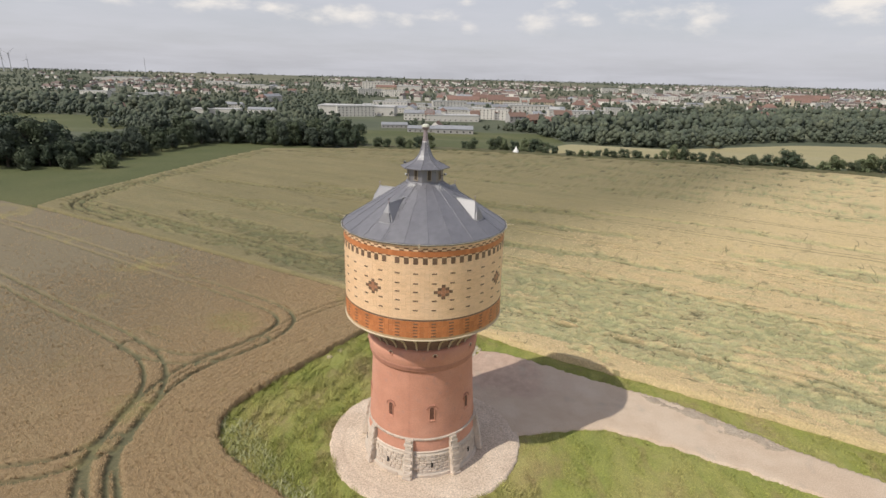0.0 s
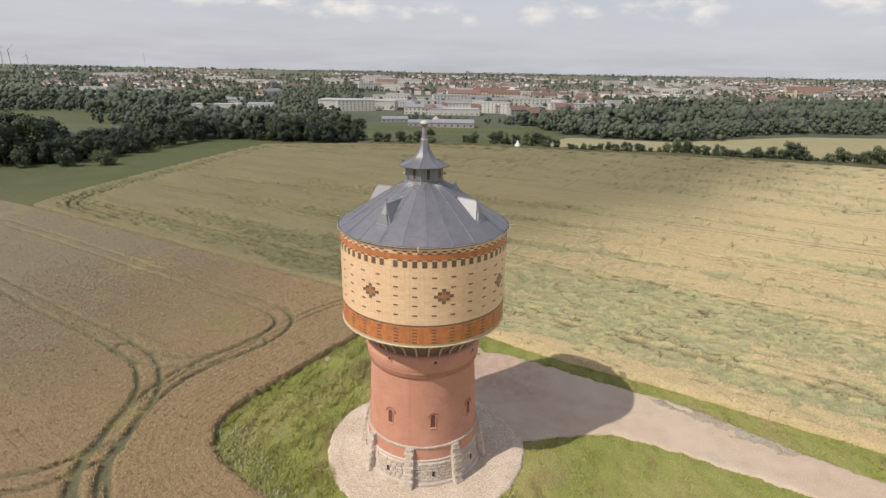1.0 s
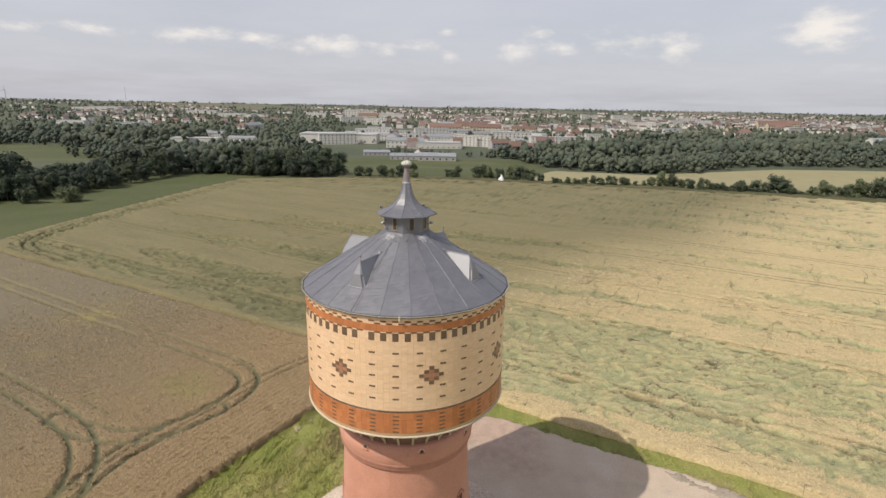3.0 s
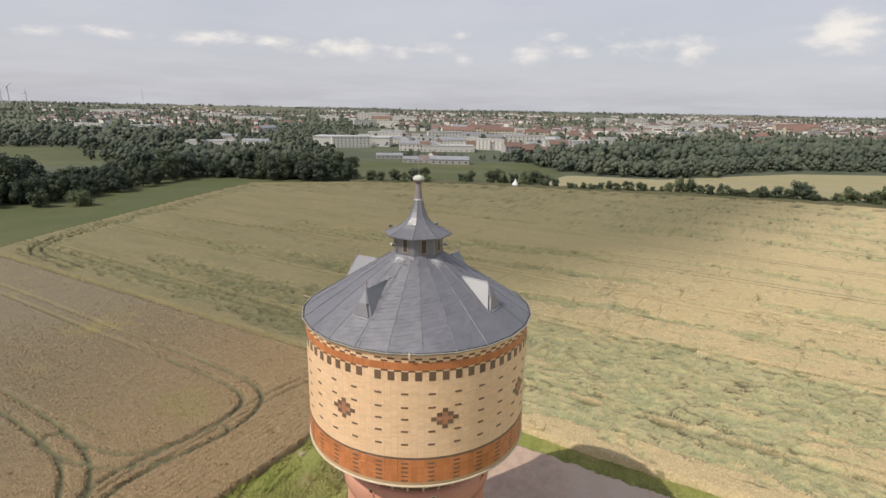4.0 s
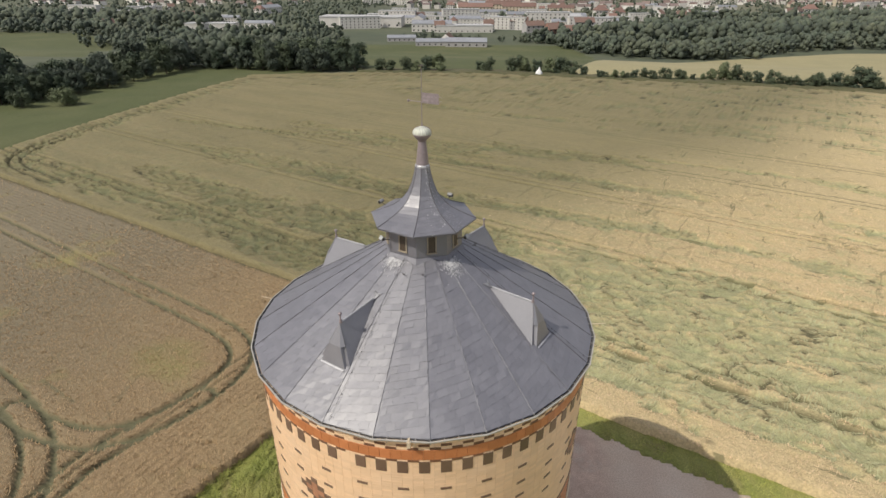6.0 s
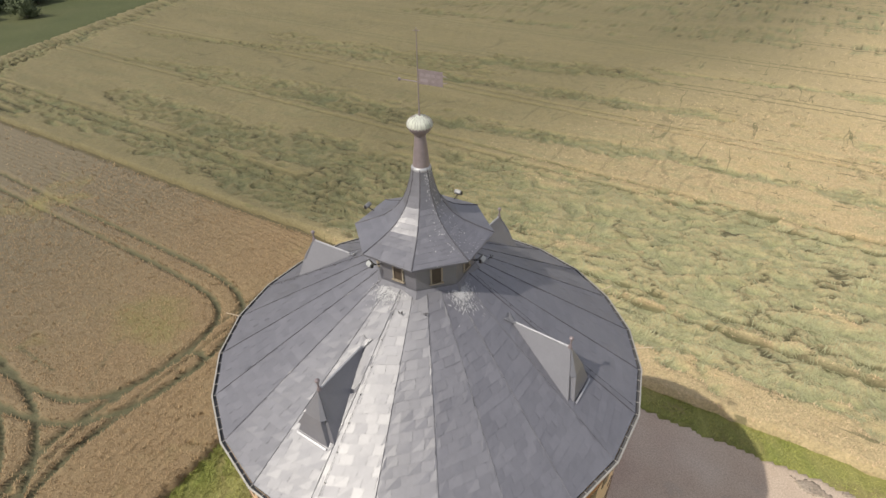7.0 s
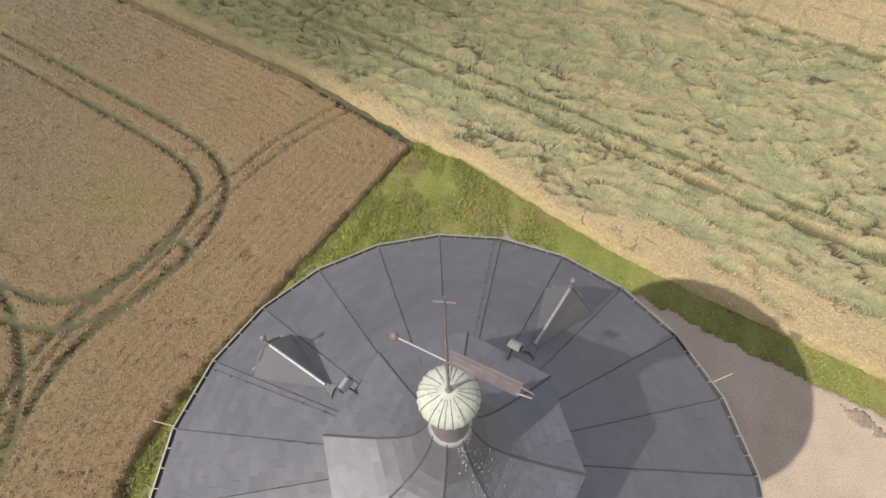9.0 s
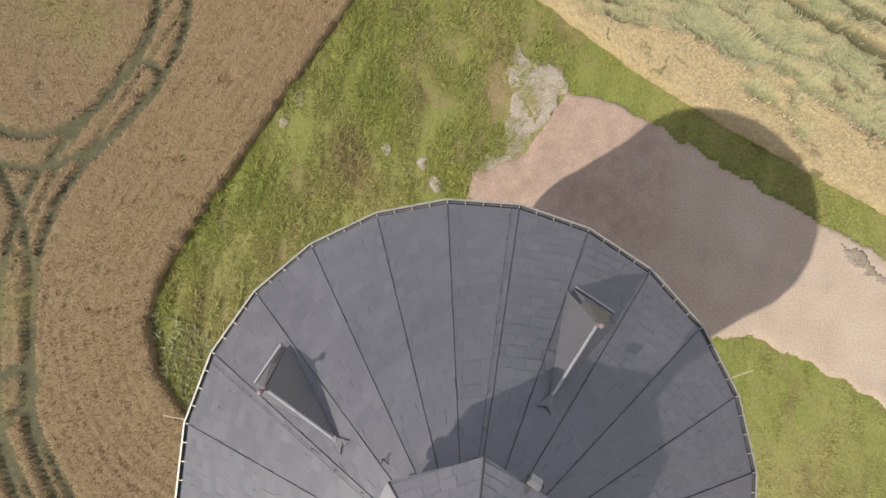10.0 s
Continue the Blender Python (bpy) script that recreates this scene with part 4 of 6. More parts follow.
def box_mesh(name, w, depth, h, mat, bevel=0.0):
    bm = bmesh.new()
    add_box(bm, -w / 2, w / 2, -depth, depth, -h / 2, h / 2, bevel=bevel)
    me = bpy.data.meshes.new(name)
    bm.to_mesh(me)
    bm.free()
    me.materials.append(mat)
    return me


# shaft
shaft = revolve("shaft", [(4.36, 3.55), (4.22, 5.5), (4.10, 8.0), (4.05, 9.25)], 96, M_BRICK, tower, label="red brick shaft")
revolve("shaft_moulding", [(4.05, 9.24), (4.17, 9.28), (4.22, 9.40), (4.20, 9.52), (4.30, 9.64), (4.26, 9.78)], 96, M_BRICK_DARK, tower, label="dark moulded brick course")
revolve("shaft_neck", [(4.26, 9.77), (4.36, 10.2), (4.36, 10.95), (4.20, 11.05), (3.9, 11.06)], 96, M_BRICK, tower, label="red brick neck")
revolve("shaft_foot", [(4.46, 2.38), (4.44, 2.9), (4.40, 3.46)], 96, M_BRICK, tower, label="red brick foot course")
string = revolve("string_course", [(4.38, 3.46), (4.405, 3.48), (4.405, 3.58), (4.36, 3.62)], 96, M_MORTAR, tower, label="rough pale stone string course")
bm = bmesh.new()
add_sweep(bm, [polar(r + 0.012, 262.8, z) for r, z in ((4.38, 3.64), (4.24, 5.5), (4.12, 8.0), (4.07, 9.24))], 0.006, 0.006, 5)
part("earth_wire", bm, M_BRICK_DARK, tower, "thin brown earthing wire down the shaft")
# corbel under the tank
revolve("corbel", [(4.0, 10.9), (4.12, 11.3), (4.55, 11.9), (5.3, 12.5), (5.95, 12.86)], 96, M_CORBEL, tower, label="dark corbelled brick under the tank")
bm = bmesh.new()
add_sweep(bm, [(r, 0, z) for r, z in ((4.10, 10.92), (4.20, 11.3), (4.63, 11.88), (5.38, 12.47), (6.0, 12.80))], 0.075, 0.075)
rib = part("corbel_rib", bm, M_LIP, tower, "pale stone rib")
for k in range(1, 32):
    piece("corbel_rib", rib.data, tower, Matrix.Rotation(2 * math.pi * k / 32, 4, "Z"))


def arch_window(parent, r, degrees, z0, width, height, arch=0.0, hood=M_BRICK_DARK, words="dark brick hood"):
    """A slit window: a flush panel painted dark as a shaded opening, sill, and a brick hood over it."""
    m = stand(r, degrees, z0)
    bm = bmesh.new()
    add_box(bm, -width / 2, width / 2, -0.30, 0.012, 0, height)
    for k in range(6):
        a0, a1 = math.pi * k / 6, math.pi * (k + 1) / 6
        vs = [bm.verts.new((width / 2 * math.cos(a), 0.012, height + width / 2 * math.sin(a))) for a in (a0, a1)] + [bm.verts.new((0, 0.012, height))]
        bm.faces.new(vs)
    win = part("window_opening", bm, M_REVEAL, parent, "flush dark brown panel painted as a shaded slit window")
    win.matrix_basis = m
    bm = bmesh.new()
    for k in range(8):
        a = math.pi * (k + 0.5) / 8
        add_box(bm, -0.055, 0.055, -0.05, 0.035, -0.028, 0.028, Matrix.Translation(((width / 2 + arch) * math.cos(a), 0, height - 0.05 + (width / 2 + arch) * math.sin(a))) @ Matrix.Rotation(math.pi / 2 - a, 4, "Y"), 0.01)
    part("window_hood", bm, hood, win, words)
    bm = bmesh.new()
    add_box(bm, -width / 2 - 0.08, width / 2 + 0.08, -0.02, 0.08, -0.09, 0, bevel=0.01)
    add_box(bm, -width / 2 - 0.07, -width / 2, -0.02, 0.035, 0, height, bevel=0.008)
    add_box(bm, width / 2, width / 2 + 0.07, -0.02, 0.035, 0, height, bevel=0.008)
    part("window_surround", bm, M_BRICK, win)
    return win


for k in range(8):
    arch_window(tower, 4.225, 286.5 + 45 * k, 5.15, 0.34, 0.95, 0.24)
    arch_window(tower, 4.37, 288.0 + 45 * k, 10.60, 0.20, 0.14, 0.07, M_LIP, "pale stone hood")

# rubble plinth, course by course
plinth = revolve("plinth", [(4.82, BASE - 0.3), (4.80, BASE + 0.32), (4.62, BASE + 0.36), (4.52, 2.36), (4.40, 2.40)], 96, M_MORTAR, tower, label="rubble stone plinth")


def stone_mesh(w, h, seed):
    rng = random.Random(seed)
    bm = bmesh.new()
    add_box(bm, -w / 2, w / 2, -0.06, 0.055, -h / 2, h / 2, bevel=0.03)
    for v in bm.verts:
        v.co += Vector((rng.uniform(-0.018, 0.018), rng.uniform(-0.012, 0.02), rng.uniform(-0.015, 0.015)))
    me = bpy.data.meshes.new("stone")
    bm.to_mesh(me)
    bm.free()
    me.materials.append(M_STONE)
    return me


STONES = [stone_mesh(w, h, s) for s, (w, h) in enumerate(((0.42, 0.24), (0.34, 0.25), (0.50, 0.23), (0.28, 0.24), (0.38, 0.22)))]
rng = random.Random(11)
rows_z = [BASE + 0.50 + 0.265 * k for k in range(6)]
for row, z in enumerate(rows_z):
    r = 4.62 - 0.10 * (z - BASE - 0.36) / 1.9
    a = 196.0 + rng.uniform(0, 4)
    while a < 366.0:
        me = rng.choice(STONES)
        w = (me.vertices[0].co.x - 0) and max(v.co.x for v in me.vertices) * 2
        step = math.degrees((w + 0.035) / r)
        mid = a + step / 2
        if all(abs((mid - (264 + 45 * b) + 180) % 360 - 180) > 5.2 for b in range(8)):
            piece("stone", me, plinth, stand(r, mid, z + rng.uniform(-0.012, 0.012)))
        a += step
slab = stone_mesh(0.86, 0.30, 31)
for k in range(17):
    if all(abs((196 + 10.4 * k - (264 + 45 * b) + 180) % 360 - 180) > 6.5 for b in range(8)):
        piece("stone", slab, plinth, stand(4.80, 196 + 10.4 * k, BASE + 0.16))
for k in range(72):
    a = 190 + 2.5 * k
    piece("stone", STONES[k % 2 * 3], string, stand(4.44, a + rng.uniform(-0.4, 0.4), 3.54) @ Matrix.Diagonal((rng.uniform(0.42, 0.56), 0.8, rng.uniform(0.50, 0.66), 1)))
revolve("plinth_coping", [(4.40, 2.36), (4.545, 2.38), (4.555, 2.45), (4.44, 2.50)], 96, M_STONE, tower, label="pale dressed coping")
for k in range(8):
    m = stand(4.60, 286.5 + 45 * k, BASE + 0.85)
    bm = bmesh.new()
    add_box(bm, -0.09, 0.09, -0.25, 0.075, 0, 0.42)
    slit = part("plinth_slit", bm, M_GLASS, tower, "narrow dark cellar slit")
    slit.matrix_basis = m

# raking buttresses with long-and-short quoins
for k in range(8):
    a = 264.0 + 45 * k
    m = stand(0, a, 0)
    bm = bmesh.new()
    prof = [(4.2, BASE - 0.3), (5.25, BASE - 0.3), (5.22, BASE + 0.05), (4.64, 3.30), (4.50, 3.62), (4.2, 3.62)]
    left = [bm.verts.new((-0.30, r, z)) for r, z in prof]
    right = [bm.verts.new((0.30, r, z)) for r, z in prof]
    bm.faces.new(left)
    bm.faces.new(list(reversed(right)))
    for i in range(len(prof)):
        j = (i + 1) % len(prof)
        bm.faces.new((left[j], left[i], right[i], right[j]))
    bmesh.ops.recalc_face_normals(bm, faces=bm.faces)
    but = part("buttress", bm, M_MORTAR, tower, "battered stone buttress")
    but.matrix_basis = m
    for n in range(12):
        t = (n + 0.5) / 12
        z = BASE + 0.05 + t * 3.25
        r = 5.22 + t * (4.64 - 5.22)
        lean = Matrix.Translation((0, r - 0.02, z)) @ Matrix.Rotation(0.175, 4, "X")
        wide = n % 2 == 0
        piece("stone", STONES[2] if wide else STONES[0], but, lean @ Matrix.Translation((rng.uniform(-0.05, 0.05), 0, 0)) @ Matrix.Diagonal((1.42 if wide else 1.22, 1.25, 1.08, 1)))
        for side in (-1, 1):
            for q, depth in enumerate((0.22, 0.55)):
                if r - depth > 4.6:
                    piece("stone", STONES[3 if wide else 1], but, Matrix.Translation((side * 0.29, r - depth, z)) @ Matrix.Rotation(-side * math.pi / 2, 4, "Z"))

# tank
TR, TILE = 6.04, 3.0
tank = revolve("tank_wall", [(6.0, 12.86), (TR, 12.95), (TR, 19.86), (5.9, 19.9)], 120, M_CREAM_JOINT, tower, label="tank wall faced with cream, orange and brown tiles")
revolve("tank_lip", [(5.9, 12.80), (6.07, 12.83), (6.115, 12.86), (6.115, 12.92), (6.055, 12.95)], 120, M_LIP, tower, label="pale moulded lip under the tank")
SEAM = 254.3


def pattern_angle(k, step, shift_right, shift_left):
    """Angles of the repeating tiles, which meet at a seam."""
    out, a = [], shift_right
    while a < SEAM + 180:
        out.append(a)
        a += step
    a = shift_left
    while a > SEAM - 180 + step * 0.6:
        out.append(a)
        a -= step
    return out


# cream facing tiles in running courses, one joined piece
course, tiles_v, tiles_f = 0.105, [], []
zs = np.arange(14.46, 19.80, course)
rng = random.Random(3)
for row, z in enumerate(zs):
    if 18.97 < z + course / 2 < 19.36:
        continue
    for col in range(120):
        a0, a1 = radians(col * TILE + 0.03 + 0.7), radians((col + 1) * TILE - 0.03 + 0.7)
        rr, z0, z1 = TR + 0.006 + rng.uniform(-0.001, 0.001), z + 0.002, z + course - 0.002
        b = len(tiles_v)
        for r in (TR - 0.01, rr):
            for a, zz in ((a0, z0), (a1, z0), (a1, z1), (a0, z1)):
                tiles_v.append((r * math.cos(a), r * math.sin(a), zz))
        tiles_f += [(b + 4, b + 5, b + 6, b + 7), (b, b + 1, b + 5, b + 4), (b + 1, b + 2, b + 6, b + 5), (b + 2, b + 3, b + 7, b + 6), (b + 3, b, b + 4, b + 7)]
tagged(mesh_object("cream_facing", np.array(tiles_v), np.array(tiles_f), M_CREAM, tank), "cream glazed facing tiles", kind="stuff")

PR = TR + 0.009
me_dash = box_mesh("dark_tile", 0.335, 0.010, 0.095, M_DARK, 0.004)
me_merlon = box_mesh("dark_tile", 0.315, 0.012, 0.45, M_DARK, 0.005)
me_check = box_mesh("brown_tile", 0.315, 0.010, 0.085, M_BROWN, 0.004)
me_dia_dark = box_mesh("dark_tile", 0.262, 0.012, 0.205, M_DARK, 0.005)
me_dia_orange = box_mesh("salmon_tile", 0.262, 0.012, 0.205, M_SALMON, 0.005)
me_band = box_mesh("orange_tile", 0.312, 0.010, 0.37, M_ORANGE, 0.005)
me_low = box_mesh("orange_tile", 0.312, 0.010, 0.402, M_ORANGE, 0.005)
me_edge = box_mesh("dark_tile", 0.318, 0.014, 0.10, M_DARK, 0.005)
for a in pattern_angle(0, 6.0, 258.9, 249.9):
    piece("dark_tile", me_merlon, tank, stand(PR, a, 18.70))
    piece("brown_tile", me_check, tank, stand(PR, a, 19.555))
    piece("brown_tile", me_check, tank, stand(PR, a + 3, 19.43))
    piece("brown_tile", me_check, tank, stand(PR + 0.002, a + 3, 18.96))
for k in range(120):
    piece("orange_tile", me_band, tank, stand(PR - 0.004, k * TILE + 2.2, 19.185))
    piece("dark_tile", me_edge, tank, stand(PR, k * TILE + 2.2, 14.40))
    for row in range(3):
        piece("orange_tile", me_low, tank, stand(PR - 0.004, k * TILE + 2.2, 13.30 + 0.41 * row))
DIAMONDS = [288.9, 336.9, 384.9, 432.9, 240.9, 192.9, 144.9]
for a in pattern_angle(0, 12.0, 258.9, 246.9):
    for z in (17.80, 17.10, 16.49, 15.85, 15.16):
        if z == 16.49 and any(abs((a - d + 180) % 360 - 180) < 7 for d in DIAMONDS):
            continue
        piece("dark_tile", me_dash, tank, stand(PR, a, z))
    for n in range(5):
        piece("dark_tile", me_check if n % 2 else me_dash, tank, stand(PR + 0.004, a, 13.20 + 0.235 * n))
for a in DIAMONDS:
    for i in range(-2, 3):
        for j in range(-2, 3):
            if abs(i) + abs(j) <= 2:
                dark = abs(i) + abs(j) == 2
                piece("dark_tile" if dark else "salmon_tile", me_dia_dark if dark else me_dia_orange, tank, stand(PR + 0.004, a + i * 2.55, 16.49 + j * 0.213))

# roof: 24 slated faces
EAVE_R, EAVE_Z, TOP_R, TOP_Z, NF = 6.13, 19.88, 1.20, 23.02, 24
EDGE0 = 68.5
roof = revolve("roof", [(EAVE_R - 0.02, EAVE_Z - 0.10), (EAVE_R, EAVE_Z - 0.02), (TOP_R, TOP_Z - 0.02)], NF, M_SLATE_PIECE, tower, radians(EDGE0), False, "shallow conical slate roof in twenty-four faces")
SLOPE = (TOP_Z - EAVE_Z) / (EAVE_R - TOP_R)


def roof_z(r):
    return EAVE_Z + (EAVE_R - r) * SLOPE


APO = math.cos(math.pi / NF)
LEN = math.hypot((EAVE_R - TOP_R) * APO, TOP_Z - EAVE_Z)
FRONT = [f for f in range(NF) if 252 < (EDGE0 + 15 * f + 7.5) % 360 < 300]
sv, sf = [], []
rng = random.Random(21)
near_count = 0
for f in range(NF):
    mid = radians(EDGE0 + 15 * f + 7.5)
    out, along = Vector((math.cos(mid), math.sin(mid), 0)), Vector((-math.sin(mid), math.cos(mid), 0))
    foot = out * (EAVE_R * APO) + Vector((0, 0, EAVE_Z))
    up = (out * (TOP_R * APO) + Vector((0, 0, TOP_Z)) - foot).normalized()
    normal = along.cross(up).normalized()
    if normal.z < 0:
        normal = -normal
    half0, half1 = EAVE_R * math.sin(math.pi / NF), TOP_R * math.sin(math.pi / NF)
    exposure, w, shear = 0.235, 0.31, 0.22
    for row in range(-2, int(LEN / exposure) + 2):
        u = -0.95 + (0.15 if row % 2 else 0.0) + rng.uniform(-0.03, 0.03)
        while u < 0.95:
            ww = w * rng.uniform(0.85, 1.15)
            quad = []
            for uu, vv in ((u, row * exposure), (u + ww - 0.003, row * exposure), (u + ww - 0.003, row * exposure + exposure * 1.15), (u, row * exposure + exposure * 1.15)):
                v_ = min(max(vv + shear * uu, 0.0), LEN)
                lim = half0 + (half1 - half0) * v_ / LEN - 0.006
                quad.append((min(max(uu, -lim), lim), v_))
            u += ww
            if min(abs(quad[0][0] - quad[1][0]), 9) < 0.02 and abs(quad[2][0] - quad[3][0]) < 0.02 or quad[2][1] - quad[1][1] < 0.04:
                continue
            lift = [0.006 + rng.uniform(0, 0.017), 0.006 + rng.uniform(0, 0.017), 0.003 + rng.uniform(0, 0.006), 0.003 + rng.uniform(0, 0.004)]
            pts = [foot + along * a + up * b + normal * l for (a, b), l in zip(quad, lift)]
            low = [p - normal * 0.005 for p in pts[:2]]
            vs = pts + low
            if f in FRONT and near_count < 300:
                near_count += 1
                me = bpy.data.meshes.new("slate")
                me.from_pydata([tuple(p) for p in vs], [], [(0, 1, 2, 3), (4, 5, 1, 0), (4, 0, 3), (5, 2, 1)])
                me.materials.append(M_SLATE_PIECE)
                piece("slate", me, roof, Matrix())
            else:
                b = len(sv)
                sv += [tuple(p) for p in vs]
                sf += [(b, b + 1, b + 2, b + 3), (b + 4, b + 5, b + 1, b), (b + 4, b, b + 3), (b + 5, b + 2, b + 1)]
tagged(mesh_object("slate_covering", sv, sf, M_SLATE, roof), "overlapping grey roof slates", kind="stuff")
for f in range(NF):
    a = EDGE0 + 15 * f
    p, q = polar(EAVE_R + 0.01, a, EAVE_Z), polar(TOP_R, a, TOP_Z)
    way = (q - p)
    side = Vector((-math.sin(radians(a)), math.cos(radians(a)), 0))
    nrm = side.cross(way).normalized()
    nrm = nrm if nrm.z > 0 else -nrm
    # front hips match the slates; others darker: shade of overlapped edges painted in
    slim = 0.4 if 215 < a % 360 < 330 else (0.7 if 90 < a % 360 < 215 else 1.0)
    bm = bmesh.new()
    vs = []
    for base in (p, q):
        for s, h in ((-0.011, 0.008), (-0.011, 0.018), (0.008, 0.024), (0.011, 0.008)):
            vs.append(bm.verts.new(base + side * s * (1 if base is p else 0.7) * slim + nrm * h))
    for i in range(4):
        j = (i + 1) % 4
        bm.faces.new((vs[i], vs[j], vs[4 + j], vs[4 + i]))
    bm.faces.new(vs[:4])
    bm.faces.new(list(reversed(vs[4:])))
    bmesh.ops.recalc_face_normals(bm, faces=bm.faces)
    part("hip_strip", bm, M_SLATE_PIECE if slim < 0.5 else M_DARK_HIP, roof)

# ladder hooks below the lantern
for a, r in ((257.0, 1.82), (276.0, 1.80), (20.0, 1.85), (140.0, 1.85)):
    bm = bmesh.new()
    add_sweep(bm, [(0, -0.06, 0.02), (0, 0.02, 0.05), (0, 0.07, 0.06), (0, 0.10, 0.10), (0, 0.09, 0.14)], 0.010, 0.008, 5)
    add_sweep(bm, [(-0.05, 0.05, 0.12), (-0.04, 0.06, 0.06), (0.0, 0.06, 0.05), (0.04, 0.06, 0.06), (0.05, 0.05, 0.12)], 0.008, 0.008, 5)
    part("ladder_hook", bm, M_IRON, roof, "small dark iron ladder hook").matrix_basis = stand(r, a, roof_z(r))

# lightning conductors with their holders along some hips
for f in (1, 6, 12, 18):
    a = EDGE0 + 15 * f + 1.6
    bm = bmesh.new()
    add_tube(bm, polar(EAVE_R, a, EAVE_Z + 0.05), polar(1.5, a + 1.5, roof_z(1.5) + 0.05), 0.0035, 0.0035, 5)
    for k in range(8):
        r = 1.9 + 0.58 * k
        add_tube(bm, polar(r, a + 0.2, roof_z(r)), polar(r, a + 0.2, roof_z(r) + 0.055), 0.009, 0.009, 5)
    part("lightning_conductor", bm, M_IRON, tower, "thin wire on little holders")

# gutter with brackets, and thin rods sticking out
bm = bmesh.new()
add_revolve(bm, [(EAVE_R + 0.005, EAVE_Z - 0.03), (EAVE_R + 0.01, EAVE_Z - 0.09), (EAVE_R + 0.05, EAVE_Z - 0.11), (EAVE_R + 0.095, EAVE_Z - 0.07), (EAVE_R + 0.10, EAVE_Z - 0.01), (EAVE_R + 0.088, EAVE_Z - 0.01),
                 (EAVE_R + 0.08, EAVE_Z - 0.06), (EAVE_R + 0.02, EAVE_Z - 0.07)], NF, radians(EDGE0))
part("gutter", bm, M_GUTTER, tower, "dark zinc gutter")
bm = bmesh.new()
add_revolve(bm, [(EAVE_R + 0.102, EAVE_Z - 0.050), (EAVE_R + 0.138, EAVE_Z - 0.034), (EAVE_R + 0.138, EAVE_Z - 0.002), (EAVE_R + 0.098, EAVE_Z + 0.006)], NF, radians(EDGE0))
part("gutter_bead", bm, M_ZINC, tower, "pale rolled edge of the gutter")
bm = bmesh.new()
add_box(bm, -0.010, 0.010, -0.02, 0.105, 0.0, 0.010)
add_box(bm, -0.010, 0.010, 0.098, 0.108, -0.10, 0.010)
brk = part("gutter_bracket", bm, M_ZINC, tower, "pale gutter bracket")
brk.matrix_basis = stand(EAVE_R, EDGE0, EAVE_Z - 0.01)
for k in range(1, 96):
    piece("gutter_bracket", brk.data, tower, stand(EAVE_R * (APO / math.cos(radians((k * 3.75) % 15 - 7.5))), EDGE0 + 3.75 * k, EAVE_Z - 0.01))
revolve("eave_soffit", [(TR - 0.05, 19.82), (EAVE_R + 0.01, EAVE_Z - 0.08)], 72, M_CREAM_JOINT, tower)
bm = bmesh.new()
add_tube(bm, (0, -0.05, 0), (0, 0.12, 0.0), 0.04, 0.04, 8)
add_box(bm, -0.055, 0.055, 0.02, 0.13, -0.20, 0.02, bevel=0.01)
hopper = part("rain_hopper", bm, M_LIP, tower, "pale rainwater hopper")
hopper.matrix_basis = stand(EAVE_R, 273.0, EAVE_Z - 0.02)
for a in (173.0, 2.0, 27.0):
    bm = bmesh.new()
    add_tube(bm, polar(EAVE_R, a, EAVE_Z - 0.1), polar(EAVE_R + 0.62, a, EAVE_Z - 0.02), 0.016, 0.012, 6)
    part("spout_rod", bm, M_LIP, tower, "short pale rod at the eave")

